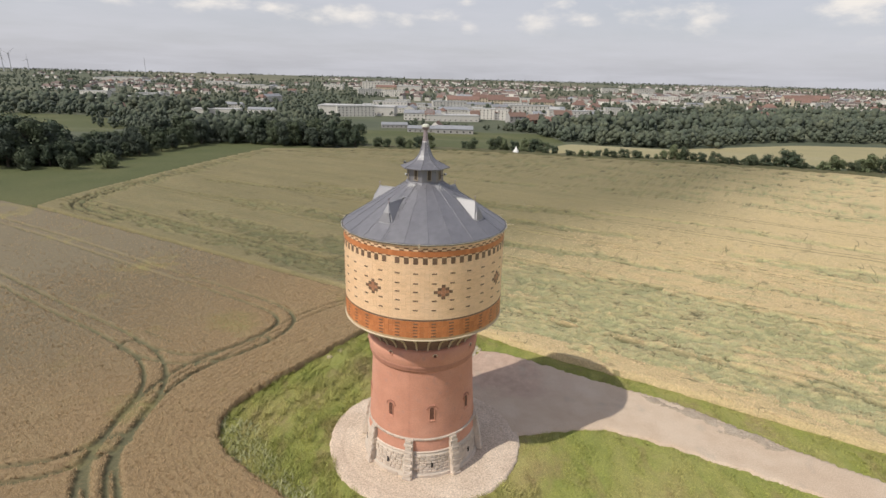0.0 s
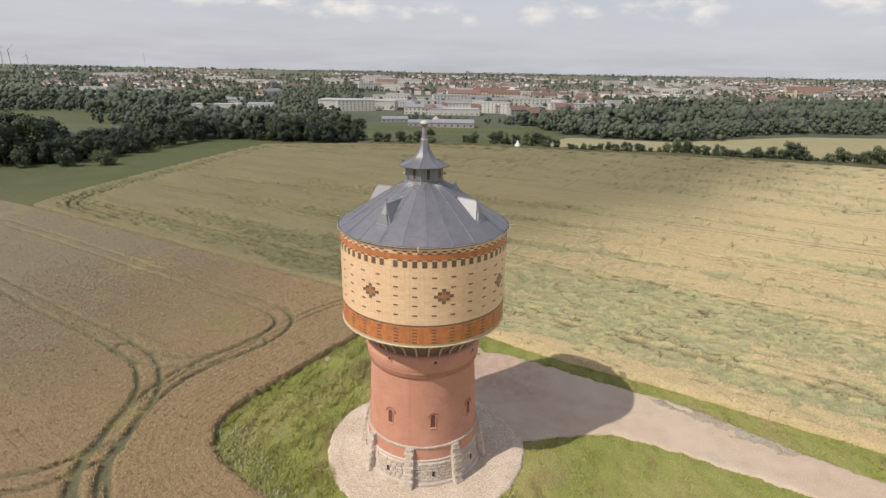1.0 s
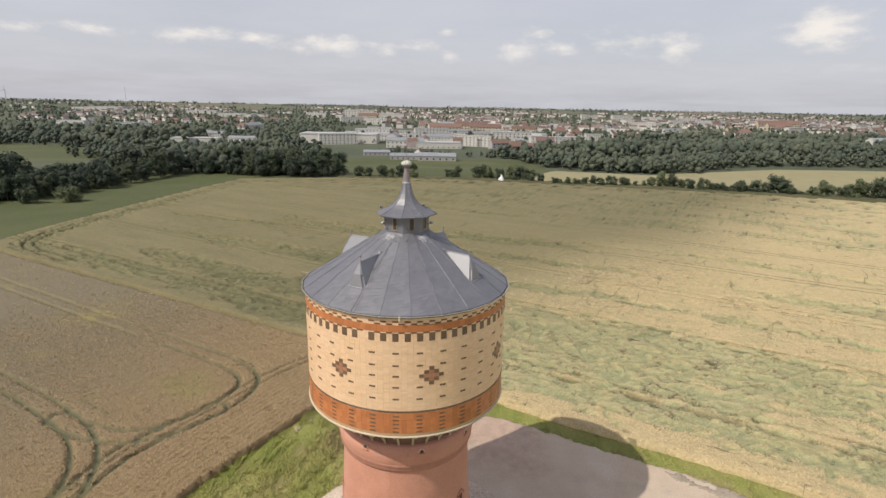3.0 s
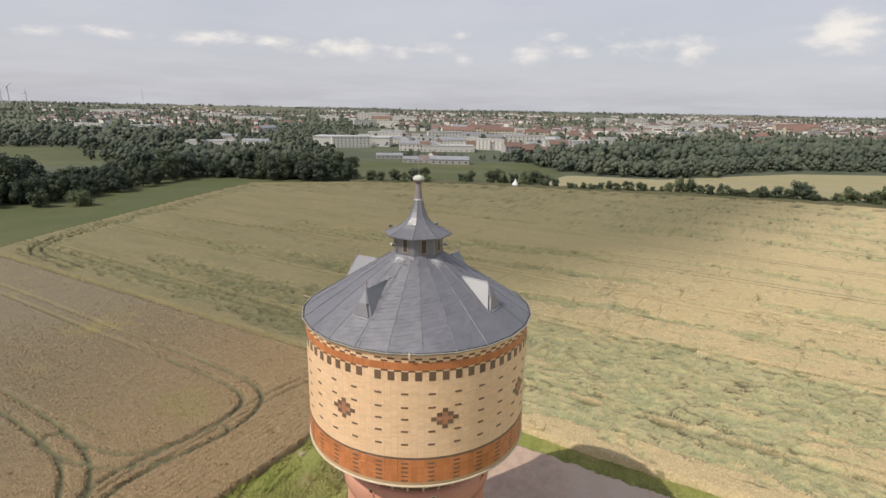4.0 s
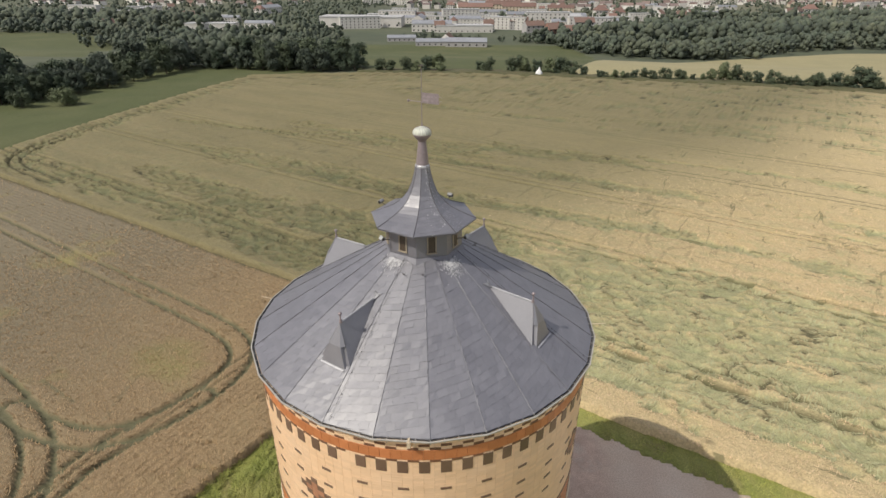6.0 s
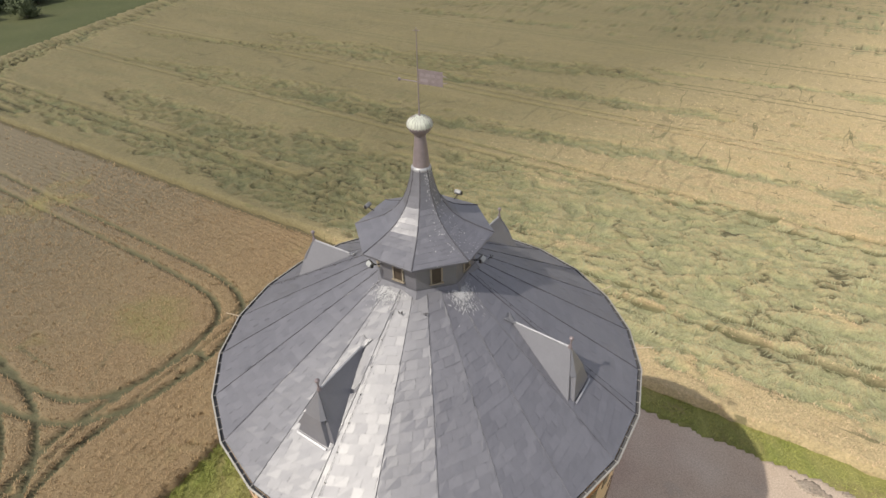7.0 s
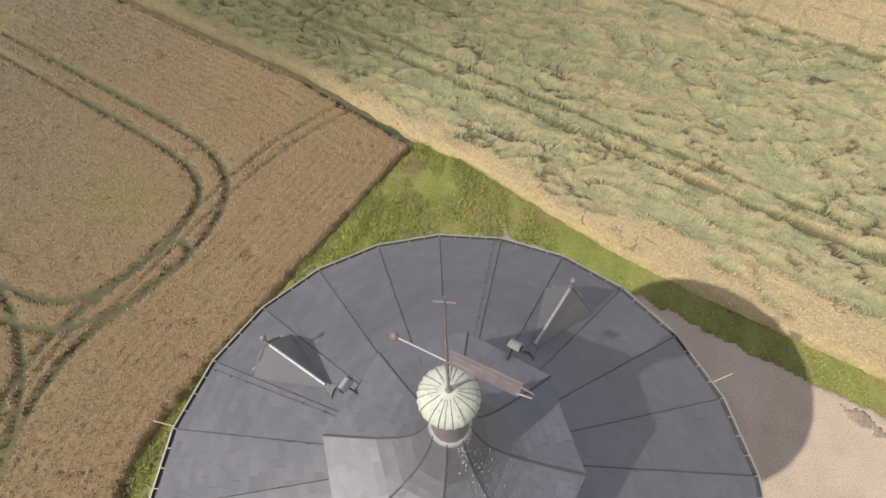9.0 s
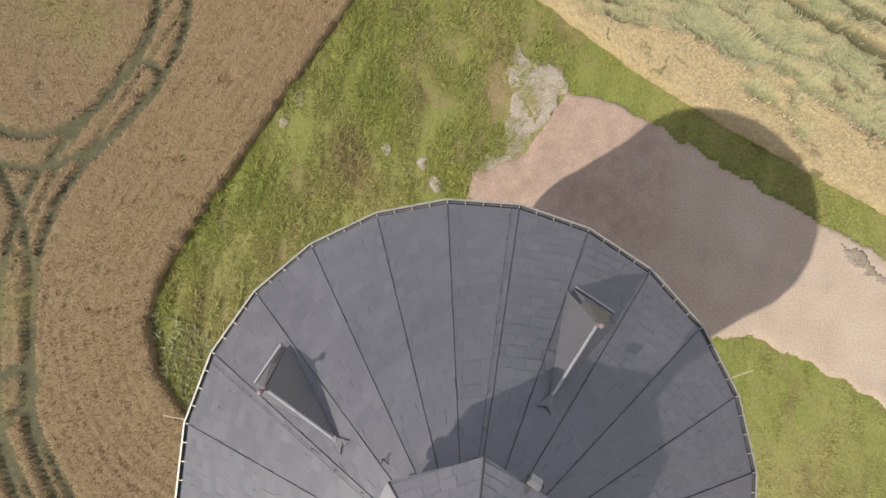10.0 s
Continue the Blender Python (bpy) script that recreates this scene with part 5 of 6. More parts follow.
# dormers: three-cornered slated hoods with louvred fronts
TH = 61.5
ba, bb = Vector((0, 2.72, roof_z(2.72) + 0.03)), Vector((0, 4.32, 22.02))
HALF = 0.50
for k in range(4):
    m = stand(0, TH + 90 * k, 0)
    foot_r = 4.86
    cl, cr = Vector((-HALF, foot_r, roof_z(4.92))), Vector((HALF, foot_r, roof_z(4.92)))
    bl, br_ = Vector((-0.60, 4.66, roof_z(4.74) + 0.02)), Vector((0.60, 4.66, roof_z(4.74) + 0.02))
    bm = bmesh.new()
    A, B, L, R = bm.verts.new(ba), bm.verts.new(bb), bm.verts.new(bl), bm.verts.new(br_)
    Al, Ar = bm.verts.new(ba + Vector((-0.03, 0, -0.25))), bm.verts.new(ba + Vector((0.03, 0, -0.25)))
    bm.faces.new((A, L, B))
    bm.faces.new((A, B, R))
    bm.faces.new((A, Al, L))
    bm.faces.new((A, R, Ar))
    bm.faces.new((B, L, R))
    dormer = part("dormer", bm, M_DORMER, tower, "little slated dormer hood with a finial")
    dormer.matrix_basis = m
    # overhanging gablet in front of the ridge end
    bm = bmesh.new()
    g = [bb + Vector((0, 0.02, 0.02)), Vector((-0.33, 4.53, 21.40)), Vector((0.33, 4.53, 21.40)), Vector((-0.23, 4.64, 21.39)), Vector((0.23, 4.64, 21.39))]
    gv = [bm.verts.new(p) for p in g]
    gv.append(bm.verts.new((0, 4.25, 21.45)))
    bmesh.ops.convex_hull(bm, input=bm.verts[:])
    part("gablet", bm, M_DORMER, dormer, "steep slated gablet")
    bm = bmesh.new()
    z0 = roof_z(4.80) + 0.03
    for x, r, z in ((0.47, 4.77, z0), (0.22, 4.63, 21.40), (0.47, 4.45, z0), (0.20, 4.42, 21.40)):
        for side_x in (-x, x):
            bm.verts.new((side_x, r, z))
    bmesh.ops.convex_hull(bm, input=bm.verts[:])
    part("front_panel", bm, M_DORMER, dormer, "slate-hung front")
    bm = bmesh.new()
    add_box(bm, -0.47, 0.47, -0.03, 0.02, -0.006, 0.006, Matrix.Translation((0, 4.83, roof_z(4.83) + 0.03)) @ Matrix.Rotation(-math.atan(SLOPE), 4, "X"), 0.004)
    part("sill_flashing", bm, M_LEAD, dormer, "grey zinc sill at the foot")
    bm = bmesh.new()
    pts = [(-0.03, 3.05, 0.05), (0.03, 3.05, 0.05), (0.05, 2.75, 0.05), (0.16, 2.52, 0.045), (0, 2.60, 0.055), (-0.16, 2.52, 0.045), (-0.05, 2.75, 0.05)]
    bm.faces.new([bm.verts.new((x, r, max(roof_z(r), min(22.03, roof_z(2.72) + 0.03)) + h if r > 2.72 else roof_z(r) + h)) for x, r, h in pts])
    bmesh.ops.solidify(bm, geom=bm.faces[:], thickness=0.012)
    part("ridge_flashing", bm, M_LEAD, dormer, "fishtail lead flashing")
    bm = bmesh.new()
    add_tube(bm, ba + Vector((0, 0.1, 0.015)), bb + Vector((0, 0, 0.015)), 0.028, 0.03, 6)
    part("ridge_roll", bm, M_LEAD, dormer, "lead ridge roll")
    bm = bmesh.new()
    base = bb + Vector((0, -0.02, 0))
    add_tube(bm, base, base + Vector((0, 0, 0.10)), 0.06, 0.04, 8)
    add_tube(bm, base + Vector((0, 0, 0.10)), base + Vector((0, 0, 0.27)), 0.024, 0.02, 8)
    made = bmesh.ops.create_uvsphere(bm, u_segments=10, v_segments=6, radius=0.062)["verts"]
    bmesh.ops.transform(bm, matrix=Matrix.Translation(base + Vector((0, 0, 0.31))), verts=made)
    part("finial", bm, M_COPPER, dormer, "ball finial")

# lantern on the roof
LT = 42.3
lantern = revolve("lantern", [(1.36, TOP_Z - 0.25), (1.34, 24.12)], 8, M_SLATE_PIECE, tower, radians(LT), False, "eight-sided slate-hung lantern")
bm = bmesh.new()
add_revolve(bm, [(1.50, roof_z(1.50) + 0.03), (1.37, roof_z(1.36) + 0.10), (1.37, roof_z(1.36) + 0.14)], 8, radians(LT))
part("lantern_flashing", bm, M_DULL, tower, "dull lead apron round the lantern foot")
# white scuffs and droppings on the slates below the lantern
rng = random.Random(9)
for middle, spread_a, reach, count in ((236, 8, 0.30, 340), (313, 6, 0.40, 520)):
    fv, ff = [], []
    for n in range(count):
        a, r = middle + rng.gauss(0, spread_a), 1.42 + abs(rng.gauss(0, reach * 0.6))
        k = (a - EDGE0) % 15 - 7.5
        long, wide = rng.uniform(0.008, 0.06), rng.uniform(0.003, 0.011)
        tilt = rng.gauss(0, 0.5)
        side, down = polar(1, a + 90, 0), polar(1, a, -SLOPE).normalized()
        c = polar(r, a, roof_z(r * math.cos(radians(k)) / APO) + 0.03)
        e, f = down * math.cos(tilt) + side * math.sin(tilt), side * math.cos(tilt) - down * math.sin(tilt)
        b = len(fv)
        fv += [tuple(c - e * long - f * wide), tuple(c - e * long * 0.6 + f * wide), tuple(c + e * long + f * wide * 0.5), tuple(c + e * long * 0.7 - f * wide)]
        ff.append((b, b + 1, b + 2, b + 3))
    tagged(mesh_object("white_scuff", fv, ff, M_SCUFF_GLINT, roof), "white scuffs and droppings on the slates", kind="stuff")
for k in range(8):
    a = LT + 22.5 + 45 * k
    m = stand(1.36 * math.cos(math.pi / 8), a, 23.20)
    bm = bmesh.new()
    # flush panel; the dim inside of the open window is in its colour
    add_box(bm, -0.12, 0.12, -0.1, 0.012, 0, 0.70)
    win = part("lantern_window", bm, M_DIM_INTERIOR, lantern, "small dark brown lantern window")
    win.matrix_basis = m
    bm = bmesh.new()
    for x in (-0.16, 0.12):
        add_box(bm, x, x + 0.04, -0.02, 0.03, -0.02, 0.74)
    add_box(bm, -0.12, 0.12, -0.02, 0.03, 0.70, 0.74)
    add_box(bm, -0.18, 0.18, -0.02, 0.05, -0.05, -0.01)
    part("lantern_window_frame", bm, M_WOODFRAME, lantern, "ochre wooden window frame").matrix_basis = m
spire = revolve("spire", [(1.81, 23.96), (1.83, 24.02), (1.36, 24.20), (1.0, 24.37), (0.72, 24.58), (0.50, 24.88), (0.36, 25.22), (0.27, 25.56), (0.23, 25.82)], 8, M_SLATE_PIECE, tower, radians(LT), False,
                "concave slated spire")
revolve("spire_soffit", [(1.30, 24.0), (1.81, 23.96)], 8, M_LOUVRE, tower, radians(LT), False)
prof = [(1.83, 24.02), (1.36, 24.20), (1.0, 24.37), (0.72, 24.58), (0.50, 24.88), (0.36, 25.22), (0.27, 25.56), (0.23, 25.82)]
rng = random.Random(33)
for f in range(8):
    a0, a1 = radians(LT + 45 * f), radians(LT + 45 * f + 45)
    sv, sf = [], []
    dist = [0.0]
    for (r0, z0), (r1, z1) in zip(prof, prof[1:]):
        dist.append(dist[-1] + math.hypot(r1 - r0, z1 - z0))

    def at(s, u):
        s = min(max(s, 0), dist[-1])
        i = next(i for i in range(len(dist) - 1) if s <= dist[i + 1] + 1e-9)
        t = (s - dist[i]) / (dist[i + 1] - dist[i])
        r, z = prof[i][0] + t * (prof[i + 1][0] - prof[i][0]), prof[i][1] + t * (prof[i + 1][1] - prof[i][1])
        p = Vector((math.cos(a0), math.sin(a0), 0)) * r * (1 - u) + Vector((math.cos(a1), math.sin(a1), 0)) * r * u
        return Vector((p.x, p.y, z))

    mid = Vector((math.cos((a0 + a1) / 2), math.sin((a0 + a1) / 2), 0.9)).normalized()
    row, s = 0, 0.0
    while s < dist[-1] - 0.02:
        width = (at(s, 1) - at(s, 0)).length
        n = max(1, round(width / 0.24))
        h = 0.17
        for c in range(n + 1):
            u0 = (c - (0.5 if row % 2 else 0)) / n
            u1 = u0 + 1 / n
            u0, u1 = min(max(u0, 0.01), 0.99), min(max(u1, 0.01), 0.99)
            if u1 - u0 < 0.02:
                continue
            slope = 0.06 if width > 0.6 else 0.02
            q = [at(s + slope * u0, u0) + mid * rng.uniform(0.006, 0.018), at(s + slope * u1, u1 - 0.004) + mid * rng.uniform(0.006, 0.018), at(s + h + slope * u1, u1 - 0.004) + mid * 0.004, at(s + h + slope * u0, u0) + mid * 0.004]
            b = len(sv)
            sv += [tuple(p) for p in q] + [tuple(p - mid * 0.01) for p in q[:2]]
            sf += [(b, b + 1, b + 2, b + 3), (b + 4, b + 5, b + 1, b)]
        s += h * 0.86
        row += 1
    tagged(mesh_object("slate_facing", sv, sf, M_SLATE, spire), "small slates of one spire face", kind="stuff")
    bm = bmesh.new()
    add_sweep(bm, [(r * math.cos(a0), r * math.sin(a0), z + 0.012) for r, z in prof], 0.016, 0.014, 5)
    part("hip_roll", bm, M_DARK_HIP, spire, "dark hip roll")
# glints of tilted spire slates, added as small white specks
rng = random.Random(71)
fv, ff = [], []
for n in range(430):
    a, s = 318 + 16 * rng.gauss(0, 1), rng.random() ** 1.1
    seg = min(int(s * 7), 6)
    (r0, z0), (r1, z1) = prof[seg], prof[seg + 1]
    t = rng.random()
    k = (a - LT) % 45 - 22.5
    c = polar((r0 + t * (r1 - r0)) * math.cos(math.pi / 8) / math.cos(radians(k)), a, z0 + t * (z1 - z0))
    out = polar(1.0, a - k, 0.8 + seg * -0.08).normalized()
    side = out.cross(Vector((0, 0, 1))).normalized()
    up = side.cross(out)
    c = c + out * 0.022
    size = rng.uniform(0.004, 0.012) if n % 4 else rng.uniform(0.012, 0.030)
    b = len(fv)
    fv += [tuple(c + side * size * rng.uniform(0.5, 1) * math.cos(q) + up * size * rng.uniform(0.5, 1.3) * math.sin(q)) for q in (0.2, 1.9, 3.4, 4.9)]
    ff.append((b, b + 1, b + 2, b + 3))
tagged(mesh_object("lichen", fv, ff, M_SCUFF_GLINT, spire), "pale flecks painted as glints on the spire slates", kind="stuff")
revolve("spire_collar", [(0.245, 25.76), (0.25, 25.79), (0.235, 25.83), (0.21, 25.85)], 16, M_LEAD, tower, label="pale lead collar")
revolve("spire_neck", [(0.215, 25.82), (0.175, 26.2), (0.145, 26.5), (0.13, 26.64)], 16, M_COPPER, tower, label="brown copper neck")
revolve("ball_dish", [(0.13, 26.62), (0.18, 26.68), (0.26, 26.76), (0.295, 26.83), (0.30, 26.86)], 24, M_COPPER, tower, label="dark copper dish", caps=True)
revolve("ball_cap", [(0.30, 26.84), (0.305, 26.88), (0.295, 26.94), (0.25, 27.005), (0.175, 27.05), (0.085, 27.075), (0.03, 27.09)], 48, M_VERDIGRIS, tower, label="ribbed verdigris copper cap", ribs=0.035, caps=True)
CAP = [(0.308, 26.88), (0.297, 26.943), (0.252, 27.008), (0.177, 27.053), (0.087, 27.079)]
for k in range(20):
    a = 2 * math.pi * (k + 0.3 * math.sin(5 * k)) / 20
    bm = bmesh.new()
    add_sweep(bm, [(r * math.cos(a), r * math.sin(a), z) for r, z in CAP], 0.0045, 0.003, 4)
    part("cap_seam", bm, M_COPPER, tower, "dark streaked seam of the copper cap")
bm = bmesh.new()
add_tube(bm, (0, 0, 27.08), (0, 0, 27.22), 0.035, 0.016, 8)
add_tube(bm, (0, 0, 27.2), (0, 0, 29.0), 0.016, 0.008, 6)
add_tube(bm, (-0.07, 0, 28.93), (0.07, 0, 28.93), 0.008, 0.008, 5)
vane = part("vane_rod", bm, M_COPPER, tower, "tall thin iron vane rod")
FLAG = Matrix.Translation((0, 0, 27.98)) @ Matrix.Rotation(radians(-21), 4, "Z")
bm = bmesh.new()
add_box(bm, 0.02, 0.60, -0.005, 0.005, -0.16, 0.16)
for x, z in ((0.62, 0.09), (0.62, -0.09)):
    add_tube(bm, (0.58, 0, z), (0.70, 0, z * 0.6), 0.012, 0.006, 5)
part("vane_flag", bm, M_COPPER, vane, "copper pennant with small worn lettering").matrix_basis = FLAG
bm = bmesh.new()
for n, (x0, x1, z) in enumerate(((0.06, 0.16, 0.05), (0.19, 0.30, 0.05), (0.33, 0.42, 0.05), (0.45, 0.54, 0.05), (0.06, 0.24, -0.07), (0.34, 0.40, -0.07))):
    add_box(bm, x0, x1, -0.008, 0.008, z - 0.03, z + 0.03)
part("vane_bars", bm, M_WORN, vane, "pale worn bars on the pennant").matrix_basis = FLAG
bm = bmesh.new()
add_tube(bm, (-0.45, 0, -0.12), (0.02, 0, -0.12), 0.010, 0.012, 6)
made = bmesh.ops.create_uvsphere(bm, u_segments=8, v_segments=6, radius=0.04)["verts"]
bmesh.ops.transform(bm, matrix=Matrix.Translation((-0.47, 0, -0.12)), verts=made)
part("vane_pointer", bm, M_COPPER, vane, "pointer with a small ball").matrix_basis = FLAG
# floodlights under the lantern eave
for a, z, out in ((154.0, 24.16, 1.80), (63.5, 24.18, 1.80), (219.0, 23.56, 1.62), (336.0, 23.60, 1.68)):
    lampm = stand(out, a, z)
    bm = bmesh.new()
    add_box(bm, -0.10, 0.10, -0.05, 0.05, -0.075, 0.075, Matrix.Rotation(0.7, 4, "X"), 0.012)
    flood = part("floodlight", bm, M_LAMP, tower, "small square floodlight")
    flood.matrix_basis = lampm
    bm = bmesh.new()
    add_box(bm, -0.085, 0.085, 0.045, 0.056, -0.06, 0.06, Matrix.Rotation(0.7, 4, "X"))
    part("lamp_glass", bm, M_LAMPGLASS, flood, "pale glass front")
    bm = bmesh.new()
    add_tube(bm, (0, -0.03, -0.05), (0, -0.34, -0.14), 0.015, 0.015, 6)
    add_box(bm, -0.12, -0.10, -0.03, 0.03, -0.05, 0.05)
    add_box(bm, 0.10, 0.12, -0.03, 0.03, -0.05, 0.05)
    part("lamp_arm", bm, M_IRON, flood, "dark bracket arm")

# ---- trees ----
def leaf_cloud(centres, radii, per, size, seed):
    """Leaf cards scattered through the shells of several clumps."""
    rng = np.random.default_rng(seed)
    out = []
    for (cx, cy, cz), r in zip(centres, radii):
        d = rng.normal(size=(per, 3))
        d /= np.linalg.norm(d, axis=1)[:, None]
        p = np.array([cx, cy, cz]) + d * r * rng.uniform(0.35, 1.22, per)[:, None] * np.array([1, 1, 0.85])
        a = rng.normal(size=(per, 3))
        a /= np.linalg.norm(a, axis=1)[:, None]
        n = d + 0.45 * a
        n /= np.linalg.norm(n, axis=1)[:, None]
        t = np.cross(n, a)
        t /= np.linalg.norm(t, axis=1)[:, None] + 1e-9
        b = np.cross(n, t)
        s = size * rng.uniform(0.6, 1.3, per)[:, None]
        out.append(np.stack([p - t * s * 0.6, p + b * s * 0.45, p + t * s * 0.75, p - b * s * 0.5], 1).reshape(-1, 3))
    v = np.concatenate(out)
    return v, np.arange(len(v)).reshape(-1, 4)


def make_tree(seed, height, spread, clumps, per, size, mat, name="tree", label="", category="tree", group="", bush=False):
    rng = random.Random(seed)
    ob = empty(name, label, category, group=group)
    bm = bmesh.new()
    trunk = height * (0.10 if bush else 0.22)
    add_tube(bm, (0, 0, -0.3), (0, 0, trunk), height * 0.028, height * 0.020, 8)
    add_tube(bm, (0, 0, trunk * 0.95), (0.1, 0.05, height * 0.75), height * 0.020, height * 0.006, 7)
    centres, radii = [], []
    for k in range(clumps):
        a, t = rng.uniform(0, 2 * math.pi), (k + rng.uniform(0.2, 0.8)) / clumps
        z = height * ((0.10 if bush else 0.17) + 0.72 * t)
        wide = spread * math.sqrt(max(0.05, 1 - ((t - 0.38) / 0.72) ** 2))
        r = wide * rng.uniform(0.25, 0.85)
        c = (r * math.cos(a), r * math.sin(a), z)
        centres.append(c)
        radii.append(spread * rng.uniform(0.30, 0.50))
        if k % 2 == 0:
            add_tube(bm, (0, 0, max(trunk * 0.7, z - height * 0.22)), (c[0] * 0.8, c[1] * 0.8, z), height * 0.009, height * 0.003, 5)
    part("trunk", bm, M_BARK, ob, "brown trunk with limbs")
    v, f = leaf_cloud(centres, radii, per, size, seed)
    v[:, 2] = np.maximum(v[:, 2], 0.15)
    mesh_object("crown", v, f, mat, ob)
    return ob


def ground_at(x, y):
    return float(land(x, y))


def place_copies(protos, spots, group):
    rng = random.Random(len(spots) * 7 + 1)
    used = set()
    for n, (x, y, s) in enumerate(spots):
        p = protos[n % len(protos)] if len(protos) < 3 else rng.choice(protos)
        m = Matrix.Translation((x, y, ground_at(x, y))) @ Matrix.Rotation(rng.uniform(0, 6.28), 4, "Z")
        if p not in used:
            used.add(p)
            p.matrix_basis = m @ Matrix.Diagonal((s, s, s, 1))
            ob = p
        else:
            ob = copy_thing(p, m)
            ob.scale = (s, s, s)
        ob["group"] = group
    for p in protos:
        if p not in used:
            for o in list(p.children_recursive) + [p]:
                bpy.data.objects.remove(o)


WOOD = "trees of the wood edge"
protos = [make_tree(100 + k, 12.0, sp, 22, 205, 0.50, M_LEAF[k % 3], label=lab) for k, (sp, lab) in enumerate((
    (4.9, "broad dark green oak at the wood edge"), (4.2, "dark green ash with an open crown"), (5.0, "spreading dark lime tree in full leaf"),
    (3.8, "slender dark green alder"), (4.6, "tall dense maple in summer leaf"), (4.6, "dark mixed-leaf tree crowding its neighbours")))]
rng = random.Random(5)
spots, rear = [], []
edge = curve_through([(-175, 112), (-152, 116), (-136, 116), (-126, 120), (-119, 132), (-116, 148), (-115, 166), (-110, 184), (-96, 186), (-80, 184), (-62, 185), (-46, 188)], 6)
for row, (push, scale) in enumerate(((0, 0.64), (6, 0.72), (12, 0.72))):
    acc = 0.0
    for (x0, y0), (x1, y1) in zip(edge, edge[1:]):
        L = math.hypot(x1 - x0, y1 - y0)
        acc += L
        if acc > 4.6:
            acc = rng.uniform(0, 1.5)
            nx, ny = -(y1 - y0) / L, (x1 - x0) / L
            x, y = x0 + nx * (push + 3) + rng.uniform(-1.5, 1.5), y0 + ny * (push + 3) + rng.uniform(-1.5, 1.5)
            tall = 1.75 if x < -136 else (0.95 if y < 172 else 1.2)
            (spots if row < 2 else rear).append((x, y, scale * tall * rng.uniform(0.72, 1.15)))
place_copies(protos, spots, WOOD)
place_copies([make_tree(120 + k, 12.0, 4.7, 18, 110, 0.72, M_LEAF[k], label=lab) for k, lab in enumerate((
    "dark green tree inside the wood", "tall dark tree behind the wood edge", "dense dark green tree in the wood"))], rear, WOOD)

bushes = [make_tree(200 + k, 5.0, sp, 12, 170, 0.30, M_LEAF[m], "bush", lab, "bush", bush=True) for k, (sp, m, lab) in enumerate((
    (2.6, 1, "rounded green hawthorn bush in the hedge"), (2.2, 0, "dark elder bush beside the field"), (3.0, 1, "wide spreading green hedge bush"), (2.3, 3, "pale grey-green willow bush in leaf")))]
spots = []
for x, y, s in ((38, 183, .6), (40, 183, .5), (46, 182, .6), (50, 182, .7), (56, 182, .7), (66, 181, .7), (72, 180, .6), (75, 181, .9), (85, 178, .8), (95, 174, .7), (99, 172, .6), (104, 172, .9), (113, 171, .9), (121, 169, .9), (127, 168, .8), (133, 167, 1.0), (139, 166, 1.1), (151, 164, 1.5), (159, 161, 1.4), (168, 159, 1.5), (43, 182, .7), (48, 182, .5), (53, 183, .8), (60, 181, .9), (64, 181, .8), (69, 181, .5), (79, 181, 1.35), (82, 180, 1.2), (88, 177, .9), (92, 175, 1.0), (97, 173, .8), (102, 172, .6), (106, 173, 1.0),
                (110, 172, 1.05), (116, 171, 1.5), (119, 170, 1.2), (124, 168, .4), (130, 167, 1.3), (137, 166, .9), (142, 166, 1.5), (147, 166, 1.6), (155, 163, 1.4), (163, 160, 1.5), (172, 158, 1.5),
                (-40, 189, 1.0), (-36, 189, .9), (-31, 190, 1.1), (-27, 190, .9), (-23, 191, 1.2), (-19, 191, 1.4), (-4, 194, .8), (-1, 193, 1.1), (9, 193, 1.3), (13, 192, 1.2), (17, 193, 1.0), (21, 192, 1.25), (25, 191, 1.3),
                (29, 189, 1.1), (33, 187, .8), (-122, 117.5, 1.1), (-70, 190, .8), (-133, 113.5, 1.1)):
    spots.append((x, y, s))
place_copies(bushes, spots, "hedge bushes")
willow = make_tree(210, 5.0, 3.6, 16, 170, 0.30, M_LEAF[3], "bush", "wide pale grey-green willow bush before the wood", "bush", bush=True)
willow.matrix_basis = Matrix.Translation((-112.5, 121.5, ground_at(-112.5, 121.5)))

# verge under the hedge
sheet("hedge_verge", np.arange(-60, 310, 2.0), np.arange(95, 200, 2.0), [(-48, 184.5), (-2, 187.2), (37, 180.4), (78, 172.7), (115, 164.4), (141, 155.4), (300, 106.5), (300, 112), (150, 164), (118, 172), (80, 183), (38, 187), (0, 196), (-48, 194)],
      lambda x, y, d: 0.3 + 0.9 * fbm(x / 2, y / 2, 2, 81), M_VERGE, 2, None, "rank dark verge under the hedge", "verge", ragged=0.8)

# woods in the valley and between the houses: uncountable, one mesh
rng = np.random.default_rng(77)
wood_v, wood_f, wood_count = [], [], 0


def lump():
    bm = bmesh.new()
    bmesh.ops.create_icosphere(bm, subdivisions=1, radius=1.0)
    v, f = np.array([p.co[:] for p in bm.verts]), np.array([[p.index for p in q.verts] for q in bm.faces])
    bm.free()
    return v, f


LUMP_V, LUMP_F = lump()


